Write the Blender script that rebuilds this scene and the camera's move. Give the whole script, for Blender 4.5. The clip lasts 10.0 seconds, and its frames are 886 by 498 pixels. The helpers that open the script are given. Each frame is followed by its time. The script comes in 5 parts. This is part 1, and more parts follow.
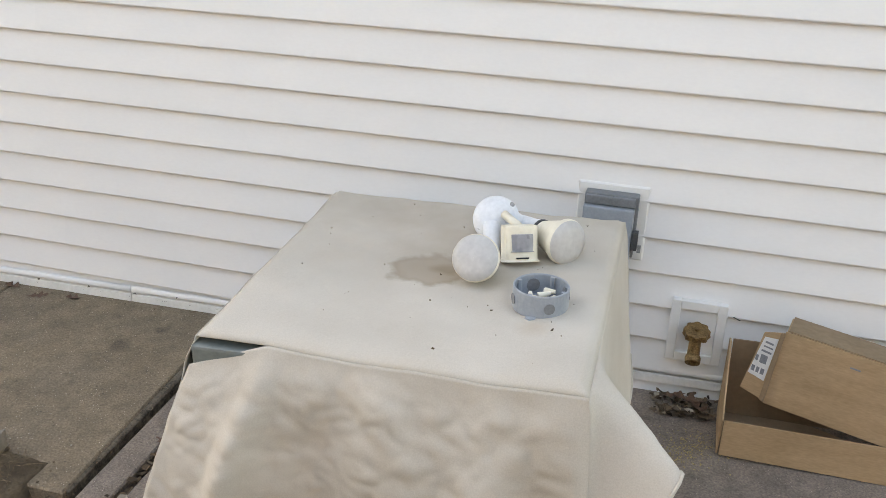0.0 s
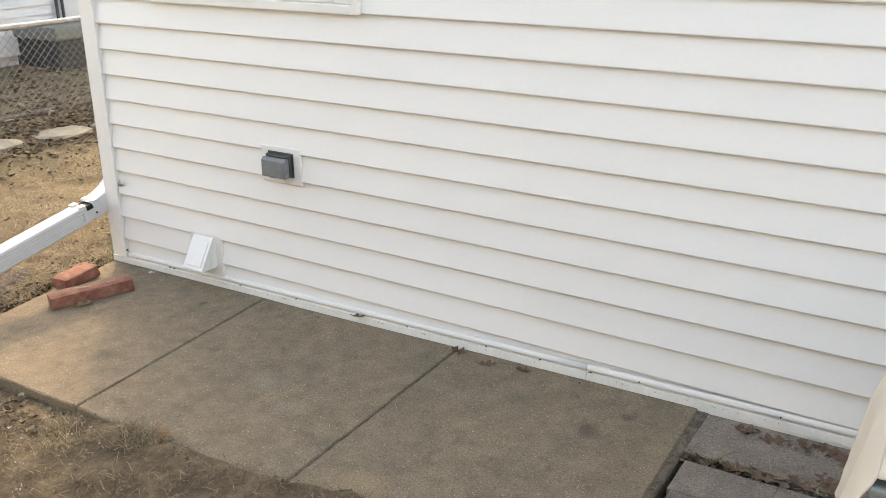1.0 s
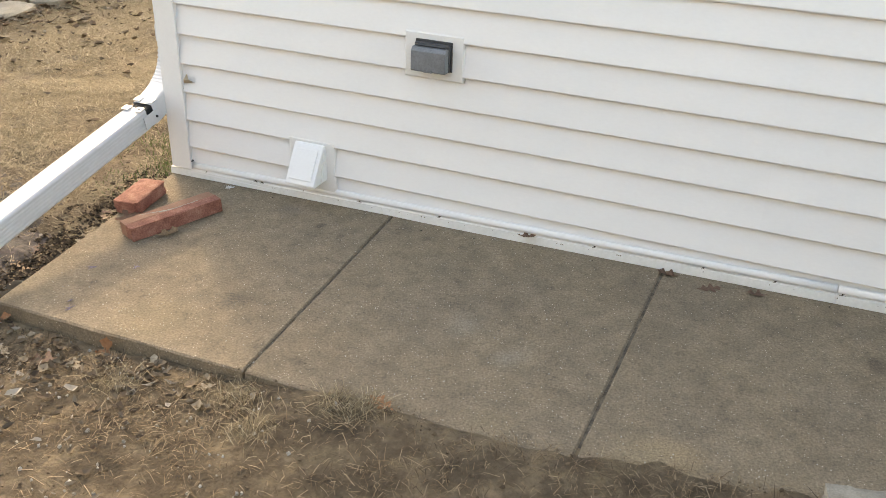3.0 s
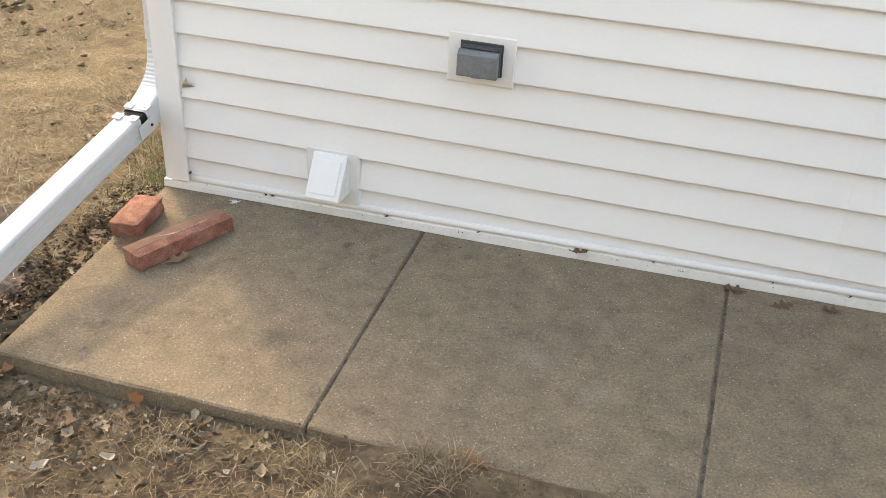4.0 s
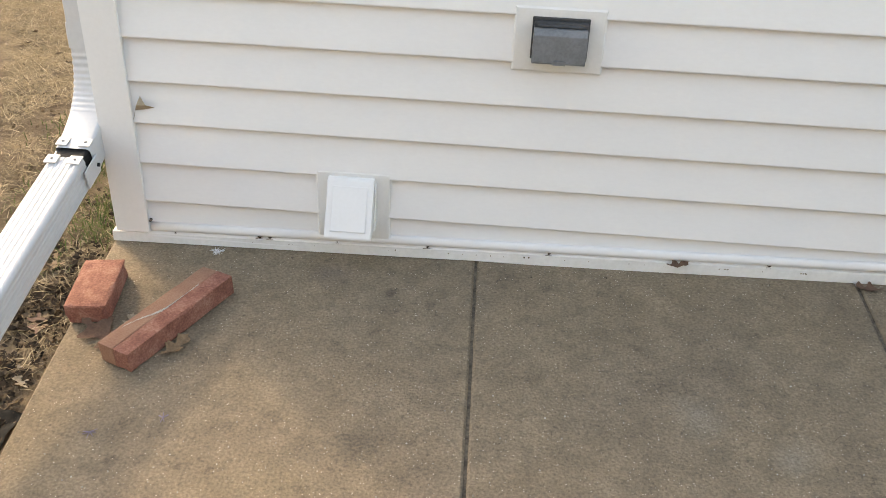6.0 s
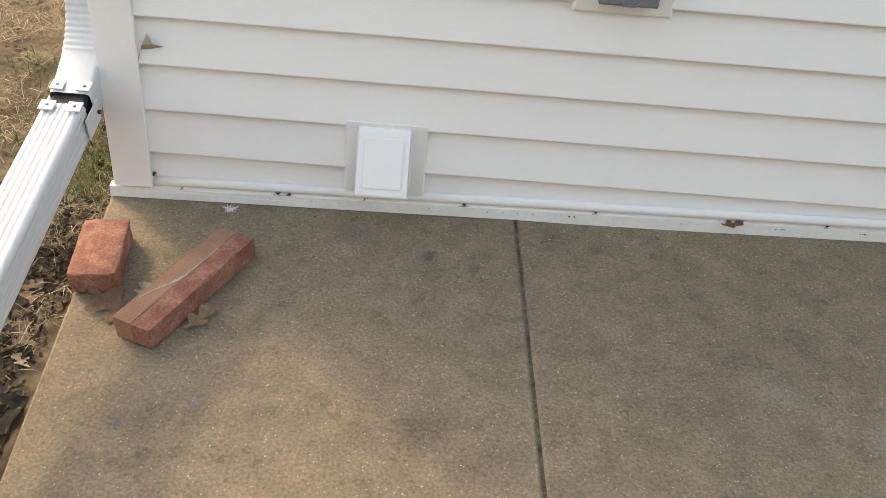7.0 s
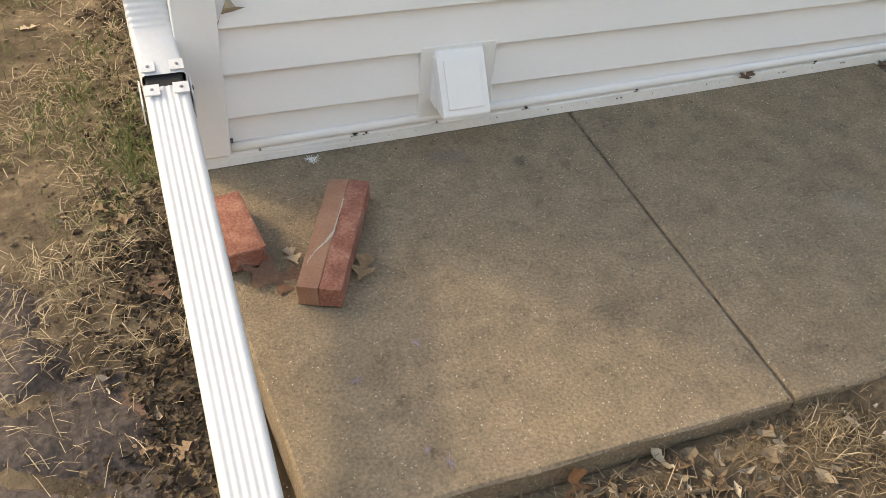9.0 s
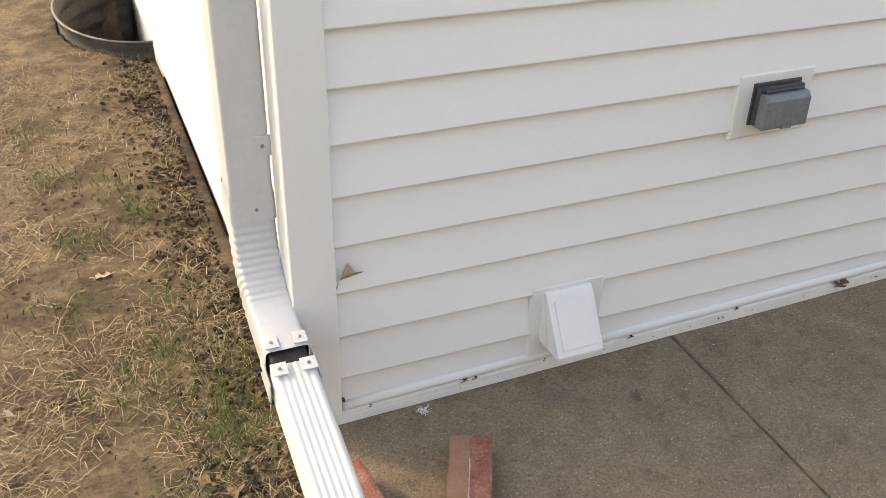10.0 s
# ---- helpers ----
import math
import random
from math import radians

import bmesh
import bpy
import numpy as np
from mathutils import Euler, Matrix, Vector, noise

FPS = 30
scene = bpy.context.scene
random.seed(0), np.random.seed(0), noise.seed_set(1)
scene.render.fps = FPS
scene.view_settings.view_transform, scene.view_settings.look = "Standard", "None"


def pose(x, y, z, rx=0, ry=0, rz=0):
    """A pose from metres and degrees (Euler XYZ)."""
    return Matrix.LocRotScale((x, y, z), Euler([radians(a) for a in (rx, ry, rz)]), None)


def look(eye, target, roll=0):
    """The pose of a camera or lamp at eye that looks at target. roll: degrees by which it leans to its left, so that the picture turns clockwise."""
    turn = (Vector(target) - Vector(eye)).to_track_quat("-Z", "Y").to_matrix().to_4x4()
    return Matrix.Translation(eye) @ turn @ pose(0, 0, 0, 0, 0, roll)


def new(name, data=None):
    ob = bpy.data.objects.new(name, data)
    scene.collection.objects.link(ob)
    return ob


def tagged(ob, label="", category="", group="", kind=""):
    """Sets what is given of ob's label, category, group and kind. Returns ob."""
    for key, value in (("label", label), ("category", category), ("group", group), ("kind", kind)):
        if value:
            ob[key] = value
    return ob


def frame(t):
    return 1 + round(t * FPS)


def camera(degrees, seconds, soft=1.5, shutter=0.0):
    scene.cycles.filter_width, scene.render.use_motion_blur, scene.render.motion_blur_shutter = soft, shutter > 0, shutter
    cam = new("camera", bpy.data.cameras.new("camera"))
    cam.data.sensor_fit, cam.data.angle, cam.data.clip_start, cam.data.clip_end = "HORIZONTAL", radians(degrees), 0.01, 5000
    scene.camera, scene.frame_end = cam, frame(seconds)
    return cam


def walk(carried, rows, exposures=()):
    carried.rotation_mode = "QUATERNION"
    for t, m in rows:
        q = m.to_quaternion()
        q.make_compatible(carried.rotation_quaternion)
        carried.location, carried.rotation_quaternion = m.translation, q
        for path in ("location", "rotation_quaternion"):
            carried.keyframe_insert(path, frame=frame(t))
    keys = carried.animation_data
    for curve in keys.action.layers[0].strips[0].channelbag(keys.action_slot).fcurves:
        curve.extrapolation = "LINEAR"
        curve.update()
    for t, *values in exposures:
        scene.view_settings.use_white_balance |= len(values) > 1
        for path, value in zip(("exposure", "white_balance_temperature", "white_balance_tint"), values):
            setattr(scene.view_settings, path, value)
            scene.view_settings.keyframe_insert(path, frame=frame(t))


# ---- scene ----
cam = camera(51.1, 10.0, soft=0.85)
EXPOSURE = [(0.0, 2.55, 10300, 14), (1.5, 2.70, 10200, 11), (2.0, 2.53, 10200, 11), (2.5, 2.64, 10100, 10), (4.0, 2.66, 10000, 11), (4.5, 2.57, 10000, 11), (6.5, 2.52, 9900, 11), (7.0, 2.42, 9900, 10), (8.0, 2.47, 9900, 10), (9.0, 2.28, 9900, 10), (9.5, 2.36, 9900, 11), (10.0, 2.28, 9900, 13)]
PATH = [
    (0, (4.016, -2.436, 1.49), (3.527, -0.667, 0.694), 2.0),
    (0.2, (3.862, -2.459, 1.469), (3.173, -0.748, 0.696), 1.0),
    (0.4, (3.684, -2.459, 1.462), (2.833, -0.811, 0.712), 0.2),
    (0.5, (3.576, -2.472, 1.466), (2.671, -0.846, 0.73), -0.0),
    (0.7, (3.441, -2.481, 1.479), (2.455, -0.893, 0.77), -0.1),
    (1, (3.304, -2.455, 1.462), (2.285, -0.881, 0.766), -0.6),
    (1.5, (3.022, -2.594, 1.474), (2.179, -0.905, 0.815), 0.9),
    (1.7, (2.905, -2.667, 1.462), (2.138, -0.931, 0.833), 2.2),
    (2, (2.787, -2.643, 1.448), (2.037, -0.909, 0.793), 2.1),
    (2.5, (2.457, -2.548, 1.406), (1.672, -0.907, 0.575), 0.7),
    (2.7, (2.321, -2.516, 1.371), (1.552, -0.896, 0.486), 0.6),
    (3.8, (1.709, -2.422, 1.413), (1.258, -0.754, 0.406), 3.6),
    (4, (1.637, -2.373, 1.382), (1.152, -0.709, 0.383), 3.0),
    (4.5, (1.387, -2.187, 1.302), (0.807, -0.554, 0.306), -0.9),
    (5, (1.227, -2.013, 1.28), (0.863, -0.367, 0.203), -0.2),
    (6.3, (0.835, -1.838, 1.216), (0.746, -0.14, 0.164), 2.8),
    (6.5, (0.782, -1.773, 1.22), (0.703, -0.106, 0.117), 3.3),
    (7, (0.672, -1.743, 1.15), (0.729, -0.114, -0.01), 5.5),
    (7.5, (0.528, -1.848, 1.172), (0.757, -0.211, 0.046), 5.1),
    (8, (0.355, -1.874, 1.178), (0.66, -0.282, 0.007), 4.2),
    (8.5, (0.127, -1.738, 1.177), (0.519, -0.227, -0.073), 3.0),
    (9, (-0.085, -1.687, 1.19), (0.486, -0.279, -0.11), 4.5),
    (9.5, (-0.277, -1.634, 1.254), (0.389, -0.229, -0.004), 4.7),
    (10, (-0.284, -1.415, 1.31), (0.377, 0.154, 0.261), 1.4),
]
walk(cam, [(t, look(eye, target, roll)) for t, eye, target, roll in PATH], EXPOSURE)

# ---- world, sun ----
SUN_FROM = Vector((-1.27, 1.20, 1.0)).normalized()      # towards the sun: over the side yard, partly behind the house
world = bpy.data.worlds.new("world")
scene.world = world
world.use_nodes = True
wn = world.node_tree.nodes
sky = wn.new("ShaderNodeTexSky")
sky.sky_type = 'NISHITA'
sky.sun_disc = False
sky.sun_elevation = math.asin(SUN_FROM.z)
sky.sun_rotation = math.atan2(SUN_FROM.x, SUN_FROM.y)
sky.air_density, sky.dust_density, sky.ozone_density = 1.0, 1.6, 1.0
world.node_tree.links.new(sky.outputs[0], wn["Background"].inputs[0])
wn["Background"].inputs[1].default_value = 0.15
sun = new("sun", bpy.data.lights.new("sun", 'SUN'))
sun.data.energy, sun.data.angle, sun.data.color = 0.32, radians(3.0), (1.0, 0.97, 0.90)
sun.matrix_world = look(SUN_FROM * 20, (0, 0, 0))


# ---- materials ----
def material(name, colours, scale=30.0, fine=240.0, rough=0.6, bump=0.1, metal=0.0, spread=(0.35, 0.65), per_object=0.0,
             rough_var=0.1, depth=0.002, stretch=(1, 1, 1), spec=0.5):
    """Two colours mixed by a coarse and a fine noise, with relief from the fine one."""
    m = bpy.data.materials.new(name)
    m.use_nodes = True
    n, l = m.node_tree.nodes, m.node_tree.links
    b = n["Principled BSDF"]
    co = n.new("ShaderNodeTexCoord")
    mp = n.new("ShaderNodeMapping")
    mp.inputs["Scale"].default_value = stretch
    geo = n.new("ShaderNodeNewGeometry")
    l.new(geo.outputs["Position"], mp.inputs[0])
    coarse, grain = n.new("ShaderNodeTexNoise"), n.new("ShaderNodeTexNoise")
    for tex, s, d in ((coarse, scale, 4.0), (grain, fine, 3.0)):
        tex.inputs["Scale"].default_value, tex.inputs["Detail"].default_value = s, d
        l.new(mp.outputs[0], tex.inputs["Vector"])
    add = n.new("ShaderNodeMath")
    add.operation = 'MULTIPLY_ADD'
    add.inputs[1].default_value = 0.45
    l.new(grain.outputs[0], add.inputs[0])
    half = n.new("ShaderNodeMath")
    half.operation = 'MULTIPLY'
    half.inputs[1].default_value = 0.55
    l.new(coarse.outputs[0], half.inputs[0])
    l.new(half.outputs[0], add.inputs[2])
    ramp = n.new("ShaderNodeValToRGB")
    ramp.color_ramp.elements[0].position, ramp.color_ramp.elements[1].position = spread
    for i, c in enumerate(colours[:2]):
        ramp.color_ramp.elements[i].color = (*c, 1)
    if len(colours) > 2:
        e = ramp.color_ramp.elements.new((spread[0] + spread[1]) / 2)
        e.color = (*colours[2], 1)
    l.new(add.outputs[0], ramp.inputs[0])
    out = ramp.outputs[0]
    if per_object:
        info = n.new("ShaderNodeObjectInfo")
        hsv = n.new("ShaderNodeHueSaturation")
        rng = n.new("ShaderNodeMapRange")
        rng.inputs[3].default_value, rng.inputs[4].default_value = 1 - per_object, 1 + per_object
        l.new(info.outputs["Random"], rng.inputs[0])
        l.new(rng.outputs[0], hsv.inputs["Value"])
        l.new(out, hsv.inputs["Color"])
        out = hsv.outputs[0]
    l.new(out, b.inputs["Base Color"])
    rr = n.new("ShaderNodeMapRange")
    rr.inputs[3].default_value, rr.inputs[4].default_value = rough - rough_var, min(1, rough + rough_var)
    l.new(coarse.outputs[0], rr.inputs[0])
    l.new(rr.outputs[0], b.inputs["Roughness"])
    b.inputs["Metallic"].default_value = metal
    b.inputs["Specular IOR Level"].default_value = spec
    if bump:
        bp = n.new("ShaderNodeBump")
        bp.inputs["Strength"].default_value, bp.inputs["Distance"].default_value = bump, depth
        l.new(add.outputs[0], bp.inputs["Height"])
        l.new(bp.outputs[0], b.inputs["Normal"])
    return m


def island_material(name, colours, rough=0.8):
    """Colours picked per joined piece."""
    m = bpy.data.materials.new(name)
    m.use_nodes = True
    n, l = m.node_tree.nodes, m.node_tree.links
    geo = n.new("ShaderNodeNewGeometry")
    ramp = n.new("ShaderNodeValToRGB")
    els = ramp.color_ramp.elements
    while len(els) < len(colours):
        els.new(0.5)
    for i, c in enumerate(colours):
        els[i].position = i / (len(colours) - 1)
        els[i].color = (*c, 1)
    l.new(geo.outputs["Random Per Island"], ramp.inputs[0])
    l.new(ramp.outputs[0], n["Principled BSDF"].inputs["Base Color"])
    n["Principled BSDF"].inputs["Roughness"].default_value = rough
    n["Principled BSDF"].inputs["Specular IOR Level"].default_value = 0.25
    return m


M_VINYL = material("white_vinyl", ((0.785, 0.78, 0.775), (0.815, 0.81, 0.805)), 3, 160, 0.42, 0.02, per_object=0.012, stretch=(0.4, 1, 1), depth=0.0006)
M_TRIM = material("white_trim", ((0.77, 0.765, 0.755), (0.80, 0.795, 0.785)), 5, 120, 0.4, 0.02, depth=0.0006)
M_FLASH = material("white_flashing", ((0.70, 0.695, 0.67), (0.81, 0.805, 0.79)), 14, 90, 0.45, 0.03)
M_PIPE = material("white_painted_aluminium", ((0.558, 0.572, 0.586), (0.614, 0.623, 0.637)), 6, 90, 0.33, 0.03, depth=0.0006)
# black for painted shade in hinge gap and tap bore, and for black parts
M_SHADE_BLACK = material("black_shade_and_parts", ((0.008, 0.008, 0.008), (0.02, 0.02, 0.02)), 20, 100, 0.8, 0.1)
M_GREY = material("grey_plastic", ((0.13, 0.14, 0.15), (0.20, 0.21, 0.225)), 22, 180, 0.45, 0.08)
M_GREY_DARK = material("dark_grey_plastic", ((0.035, 0.037, 0.04), (0.07, 0.073, 0.08)), 22, 180, 0.5, 0.08)
M_GREY_LIGHT = material("light_grey_pvc", ((0.25, 0.285, 0.32), (0.31, 0.345, 0.385)), 30, 180, 0.4, 0.05)
M_BLOCK = material("off_white_block", ((0.735, 0.73, 0.71), (0.775, 0.77, 0.755)), 6, 120, 0.45, 0.02, depth=0.0006)
M_BRICK = material("red_brick", ((0.165, 0.058, 0.040), (0.40, 0.205, 0.155), (0.275, 0.110, 0.078)), 26, 210, 0.9, 0.7, per_object=0.05, spread=(0.34, 0.66), depth=0.004)
M_MORTAR = material("mortar", ((0.40, 0.36, 0.31), (0.58, 0.54, 0.48)), 40, 300, 0.95, 0.3)
M_BRICK_DUSTY = material("dusty_brick", ((0.25, 0.11, 0.073), (0.37, 0.225, 0.155), (0.31, 0.165, 0.11)), 22, 260, 0.9, 0.5, spread=(0.3, 0.7), depth=0.003)
M_STONE = material("pale_stone", ((0.19, 0.165, 0.13), (0.36, 0.325, 0.265)), 9, 120, 0.9, 0.5, per_object=0.1, depth=0.004)
M_PAVER = material("grey_paver", ((0.22, 0.195, 0.16), (0.36, 0.325, 0.27)), 25, 260, 0.9, 0.4, depth=0.003)
M_CARD = material("cardboard", ((0.36, 0.235, 0.13), (0.48, 0.325, 0.195)), 7, 60, 0.85, 0.12, stretch=(1, 1, 4))
M_CARD_IN = material("cardboard_inside", ((0.24, 0.165, 0.10), (0.32, 0.22, 0.14)), 7, 60, 0.88, 0.12)
M_LABEL = material("white_paper", ((0.66, 0.66, 0.66), (0.76, 0.76, 0.75)), 20, 90, 0.6, 0.03)
M_INK = material("grey_print", ((0.16, 0.17, 0.19), (0.26, 0.27, 0.29)), 40, 200, 0.7, 0.02)
M_BRASS = material("weathered_brass", ((0.12, 0.065, 0.025), (0.34, 0.215, 0.095)), 60, 240, 0.55, 0.4, metal=0.6)
M_ENAMEL = material("white_enamel", ((0.66, 0.68, 0.70), (0.80, 0.82, 0.84)), 25, 120, 0.35, 0.06)
M_CREAM = material("aged_cream_plastic", ((0.72, 0.66, 0.53), (0.80, 0.75, 0.63)), 25, 120, 0.45, 0.05)
M_LENS = material("frosted_lens", ((0.454, 0.443, 0.432), (0.540, 0.529, 0.513)), 40, 120, 0.35, 0.05)
M_SENSOR = material("sensor_window", ((0.22, 0.22, 0.24), (0.30, 0.30, 0.32)), 40, 120, 0.3, 0.03)
M_METAL = material("grey_green_metal", ((0.13, 0.15, 0.145), (0.19, 0.215, 0.205)), 12, 100, 0.5, 0.05)
M_GALV = material("galvanised_steel", ((0.20, 0.205, 0.21), (0.40, 0.41, 0.42)), 18, 120, 0.5, 0.1, metal=0.5)
# the well's steel, darkened in colour to hold the shade inside the well
M_WELL_SHADE = material("shade_darkened_galvanised_steel", ((0.07, 0.067, 0.062), (0.14, 0.135, 0.125)), 10, 80, 0.6, 0.1, metal=0.4)
M_FOUND = material("painted_foundation", ((0.52, 0.51, 0.50), (0.66, 0.65, 0.64)), 8, 90, 0.85, 0.3)
M_SIDING_FAR = material("pale_grey_siding", ((0.58, 0.59, 0.62), (0.68, 0.69, 0.72)), 3, 60, 0.6, 0.05)
M_BLOCKER = material("grey_blocker_boards", ((0.21, 0.208, 0.205), (0.32, 0.318, 0.312)), 3, 60, 0.85, 0.2, stretch=(6, 1, 0.4))
M_DARK = material("dark_screen", ((0.03, 0.032, 0.035), (0.06, 0.062, 0.066)), 9, 80, 0.7, 0.1)
M_BARK = material("twig", ((0.07, 0.05, 0.035), (0.17, 0.125, 0.085)), 60, 300, 0.9, 0.3)
M_JOINT = material("joint_dirt", ((0.06, 0.048, 0.036), (0.19, 0.155, 0.115)), 35, 160, 0.95, 0.6, spread=(0.38, 0.62), depth=0.004)
M_ROOF = material("roof_shingle", ((0.05, 0.05, 0.05), (0.12, 0.115, 0.11)), 9, 140, 0.9, 0.3)
M_PLASTIC_SHEET = material("muddy_plastic_sheet", ((0.030, 0.025, 0.023), (0.100, 0.078, 0.070), (0.057, 0.045, 0.040)), 7, 70, 0.80, 1.0, spread=(0.38, 0.62), depth=0.012, spec=0.3, rough_var=0.15)
M_BLACK_PIPE = material("black_corrugated_plastic", ((0.010, 0.010, 0.010), (0.03, 0.028, 0.025)), 20, 100, 0.85, 0.1, spec=0.1)
M_PURPLE = material("purple_chalk", ((0.20, 0.165, 0.22), (0.27, 0.23, 0.28)), 40, 200, 0.9, 0.1)
M_STRAW = island_material("dry_straw", ((0.087, 0.063, 0.039), (0.315, 0.246, 0.154), (0.158, 0.119, 0.070), (0.520, 0.426, 0.291), (0.111, 0.082, 0.050), (0.410, 0.322, 0.205)))
M_GREEN = island_material("green_grass", ((0.04, 0.075, 0.018), (0.085, 0.12, 0.035), (0.13, 0.14, 0.05)))
M_LITTER = island_material("leaf_litter", ((0.045, 0.032, 0.022), (0.17, 0.115, 0.072), (0.075, 0.052, 0.035), (0.30, 0.24, 0.17), (0.055, 0.040, 0.028), (0.20, 0.145, 0.095), (0.10, 0.068, 0.043), (0.42, 0.365, 0.295)))
M_DAMP = island_material("damp_debris", ((0.025, 0.018, 0.013), (0.075, 0.053, 0.036), (0.045, 0.033, 0.023), (0.12, 0.083, 0.053)), 0.9)
M_TWIG = island_material("twigs_and_straw", ((0.062, 0.042, 0.028), (0.261, 0.184, 0.111), (0.123, 0.085, 0.053), (0.386, 0.289, 0.190), (0.089, 0.060, 0.039)))
M_CRUMB = island_material("crumbs", ((0.30, 0.22, 0.10), (0.46, 0.36, 0.17), (0.22, 0.17, 0.10)))
M_PEBBLE = island_material("pebbles", ((0.20, 0.18, 0.15), (0.50, 0.47, 0.42), (0.32, 0.28, 0.22)))
M_SOILCLOD = island_material("soil_clods", ((0.088, 0.063, 0.042), (0.182, 0.134, 0.089), (0.128, 0.095, 0.062)), 0.95)
M_LEAF = [material("dry_leaf_" + k, c, 60, 200, 0.75, 0.25, per_object=0.15, depth=0.001) for k, c in
          (("brown", ((0.10, 0.055, 0.035), (0.19, 0.105, 0.068))), ("tan", ((0.20, 0.125, 0.068), (0.33, 0.215, 0.125))), ("pale", ((0.25, 0.195, 0.13), (0.40, 0.33, 0.24))), ("rust", ((0.25, 0.105, 0.045), (0.36, 0.17, 0.08))))]


# ---- mesh helpers ----
def thing(name, m=None, **tags):
    """An empty at a thing's base."""
    ob = new(name)
    ob.empty_display_size = 0.05
    if m is not None:
        ob.matrix_world = m
    return tagged(ob, **tags)


def part(name, bm, mat, parent=None, label="", smooth=False, bevel=0.0):
    """Links a bmesh as one mesh object; its coordinates are those of the parent."""
    if bevel:
        bmesh.ops.bevel(bm, geom=list(bm.edges), offset=bevel, segments=2, affect='EDGES', profile=0.6, clamp_overlap=True)
    me = bpy.data.meshes.new(name)
    bmesh.ops.recalc_face_normals(bm, faces=list(bm.faces))
    bm.to_mesh(me)
    bm.free()
    me.materials.append(mat)
    if smooth:
        me.polygons.foreach_set("use_smooth", [True] * len(me.polygons))
    ob = new(name, me)
    ob.parent = parent
    if label:
        ob["label"] = label
    return ob


def raw(name, verts, faces, mat, parent=None, smooth=False):
    me = bpy.data.meshes.new(name)
    me.from_pydata([tuple(v) for v in verts], [], faces)
    me.materials.append(mat)
    if smooth:
        me.polygons.foreach_set("use_smooth", [True] * len(me.polygons))
    ob = new(name, me)
    ob.parent = parent
    return ob


def box(x0, y0, z0, x1, y1, z1, bm=None):
    bm = bm or bmesh.new()
    bmesh.ops.create_cube(bm, size=1, matrix=Matrix.Translation(((x0 + x1) / 2, (y0 + y1) / 2, (z0 + z1) / 2)) @ Matrix.Diagonal((x1 - x0, y1 - y0, z1 - z0, 1)))
    return bm


def cyl(p, q, r, r2=None, seg=16, bm=None, caps=True):
    bm = bm or bmesh.new()
    p, q = Vector(p), Vector(q)
    d = q - p
    m = Matrix.Translation((p + q) / 2) @ d.to_track_quat('Z', 'Y').to_matrix().to_4x4()
    bmesh.ops.create_cone(bm, cap_ends=caps, segments=seg, radius1=r, radius2=r if r2 is None else r2, depth=d.length, matrix=m)
    return bm


def prism(outline, axis, a, b, bm=None):
    """A closed outline of 2D points drawn out along an axis from a to b. x: points are (y, z); y: (x, z); z: (x, y)."""
    bm = bm or bmesh.new()
    put = {"x": lambda p, t: (t, p[0], p[1]), "y": lambda p, t: (p[0], t, p[1]), "z": lambda p, t: (p[0], p[1], t)}[axis]
    lo = [bm.verts.new(put(p, a)) for p in outline]
    hi = [bm.verts.new(put(p, b)) for p in outline]
    k = len(outline)
    for i in range(k):
        bm.faces.new((lo[i], lo[(i + 1) % k], hi[(i + 1) % k], hi[i]))
    bm.faces.new(lo)
    bm.faces.new(hi)
    return bm


def frame_bm(x0, z0, x1, z1, w, y0, y1):
    """A rectangular frame in the wall's plane, w wide."""
    bm = bmesh.new()
    box(x0, y0, z0, x0 + w, y1, z1, bm)
    box(x1 - w, y0, z0, x1, y1, z1, bm)
    box(x0 + w, y0, z0, x1 - w, y1, z0 + w, bm)
    box(x0 + w, y0, z1 - w, x1 - w, y1, z1, bm)
    return bm


def lathe(profile, seg=32, bm=None, m=None, close=True):
    """Turned round z: profile of (r, z)."""
    bm = bm or bmesh.new()
    rings = []
    for r, z in profile:
        ring = []
        for i in range(seg):
            a = 2 * math.pi * i / seg
            v = Vector((r * math.cos(a), r * math.sin(a), z))
            ring.append(bm.verts.new(m @ v if m else v))
        rings.append(ring)
    for a, b in zip(rings, rings[1:]):
        for i in range(seg):
            bm.faces.new((a[i], a[(i + 1) % seg], b[(i + 1) % seg], b[i]))
    if close:
        bm.faces.new(rings[0])
        bm.faces.new(rings[-1])
    return bm


def sweep(section, stations, bm=None, caps=False):
    """A closed 2D section carried along frames (matrices)."""
    bm = bm or bmesh.new()
    rings = [[bm.verts.new(m @ Vector((u * s, v * s, 0))) for u, v in section] for m, s in stations]
    k = len(section)
    for a, b in zip(rings, rings[1:]):
        for i in range(k):
            bm.faces.new((a[i], a[(i + 1) % k], b[(i + 1) % k], b[i]))
    if caps:
        bm.faces.new(rings[0])
        bm.faces.new(rings[-1])
    return bm


def nz(x, y, z=0.0, s=1.0):
    return noise.noise(Vector((x * s, y * s, z)))


# ---- plan ----
COURSE, FIRST = 0.1016, 0.118           # siding exposure; height of the lowest butt line
WALL_END, WALL_TOP, SIDE_END = 6.6, 2.55, 7.0


def slab_z(x, y):
    """The walk falls away from the house and towards its corner."""
    return 0.020 * x + 0.042 * y


def smooth_step(a, b, v):
    t = min(1, max(0, (v - a) / (b - a)))
    return t * t * (3 - 2 * t)


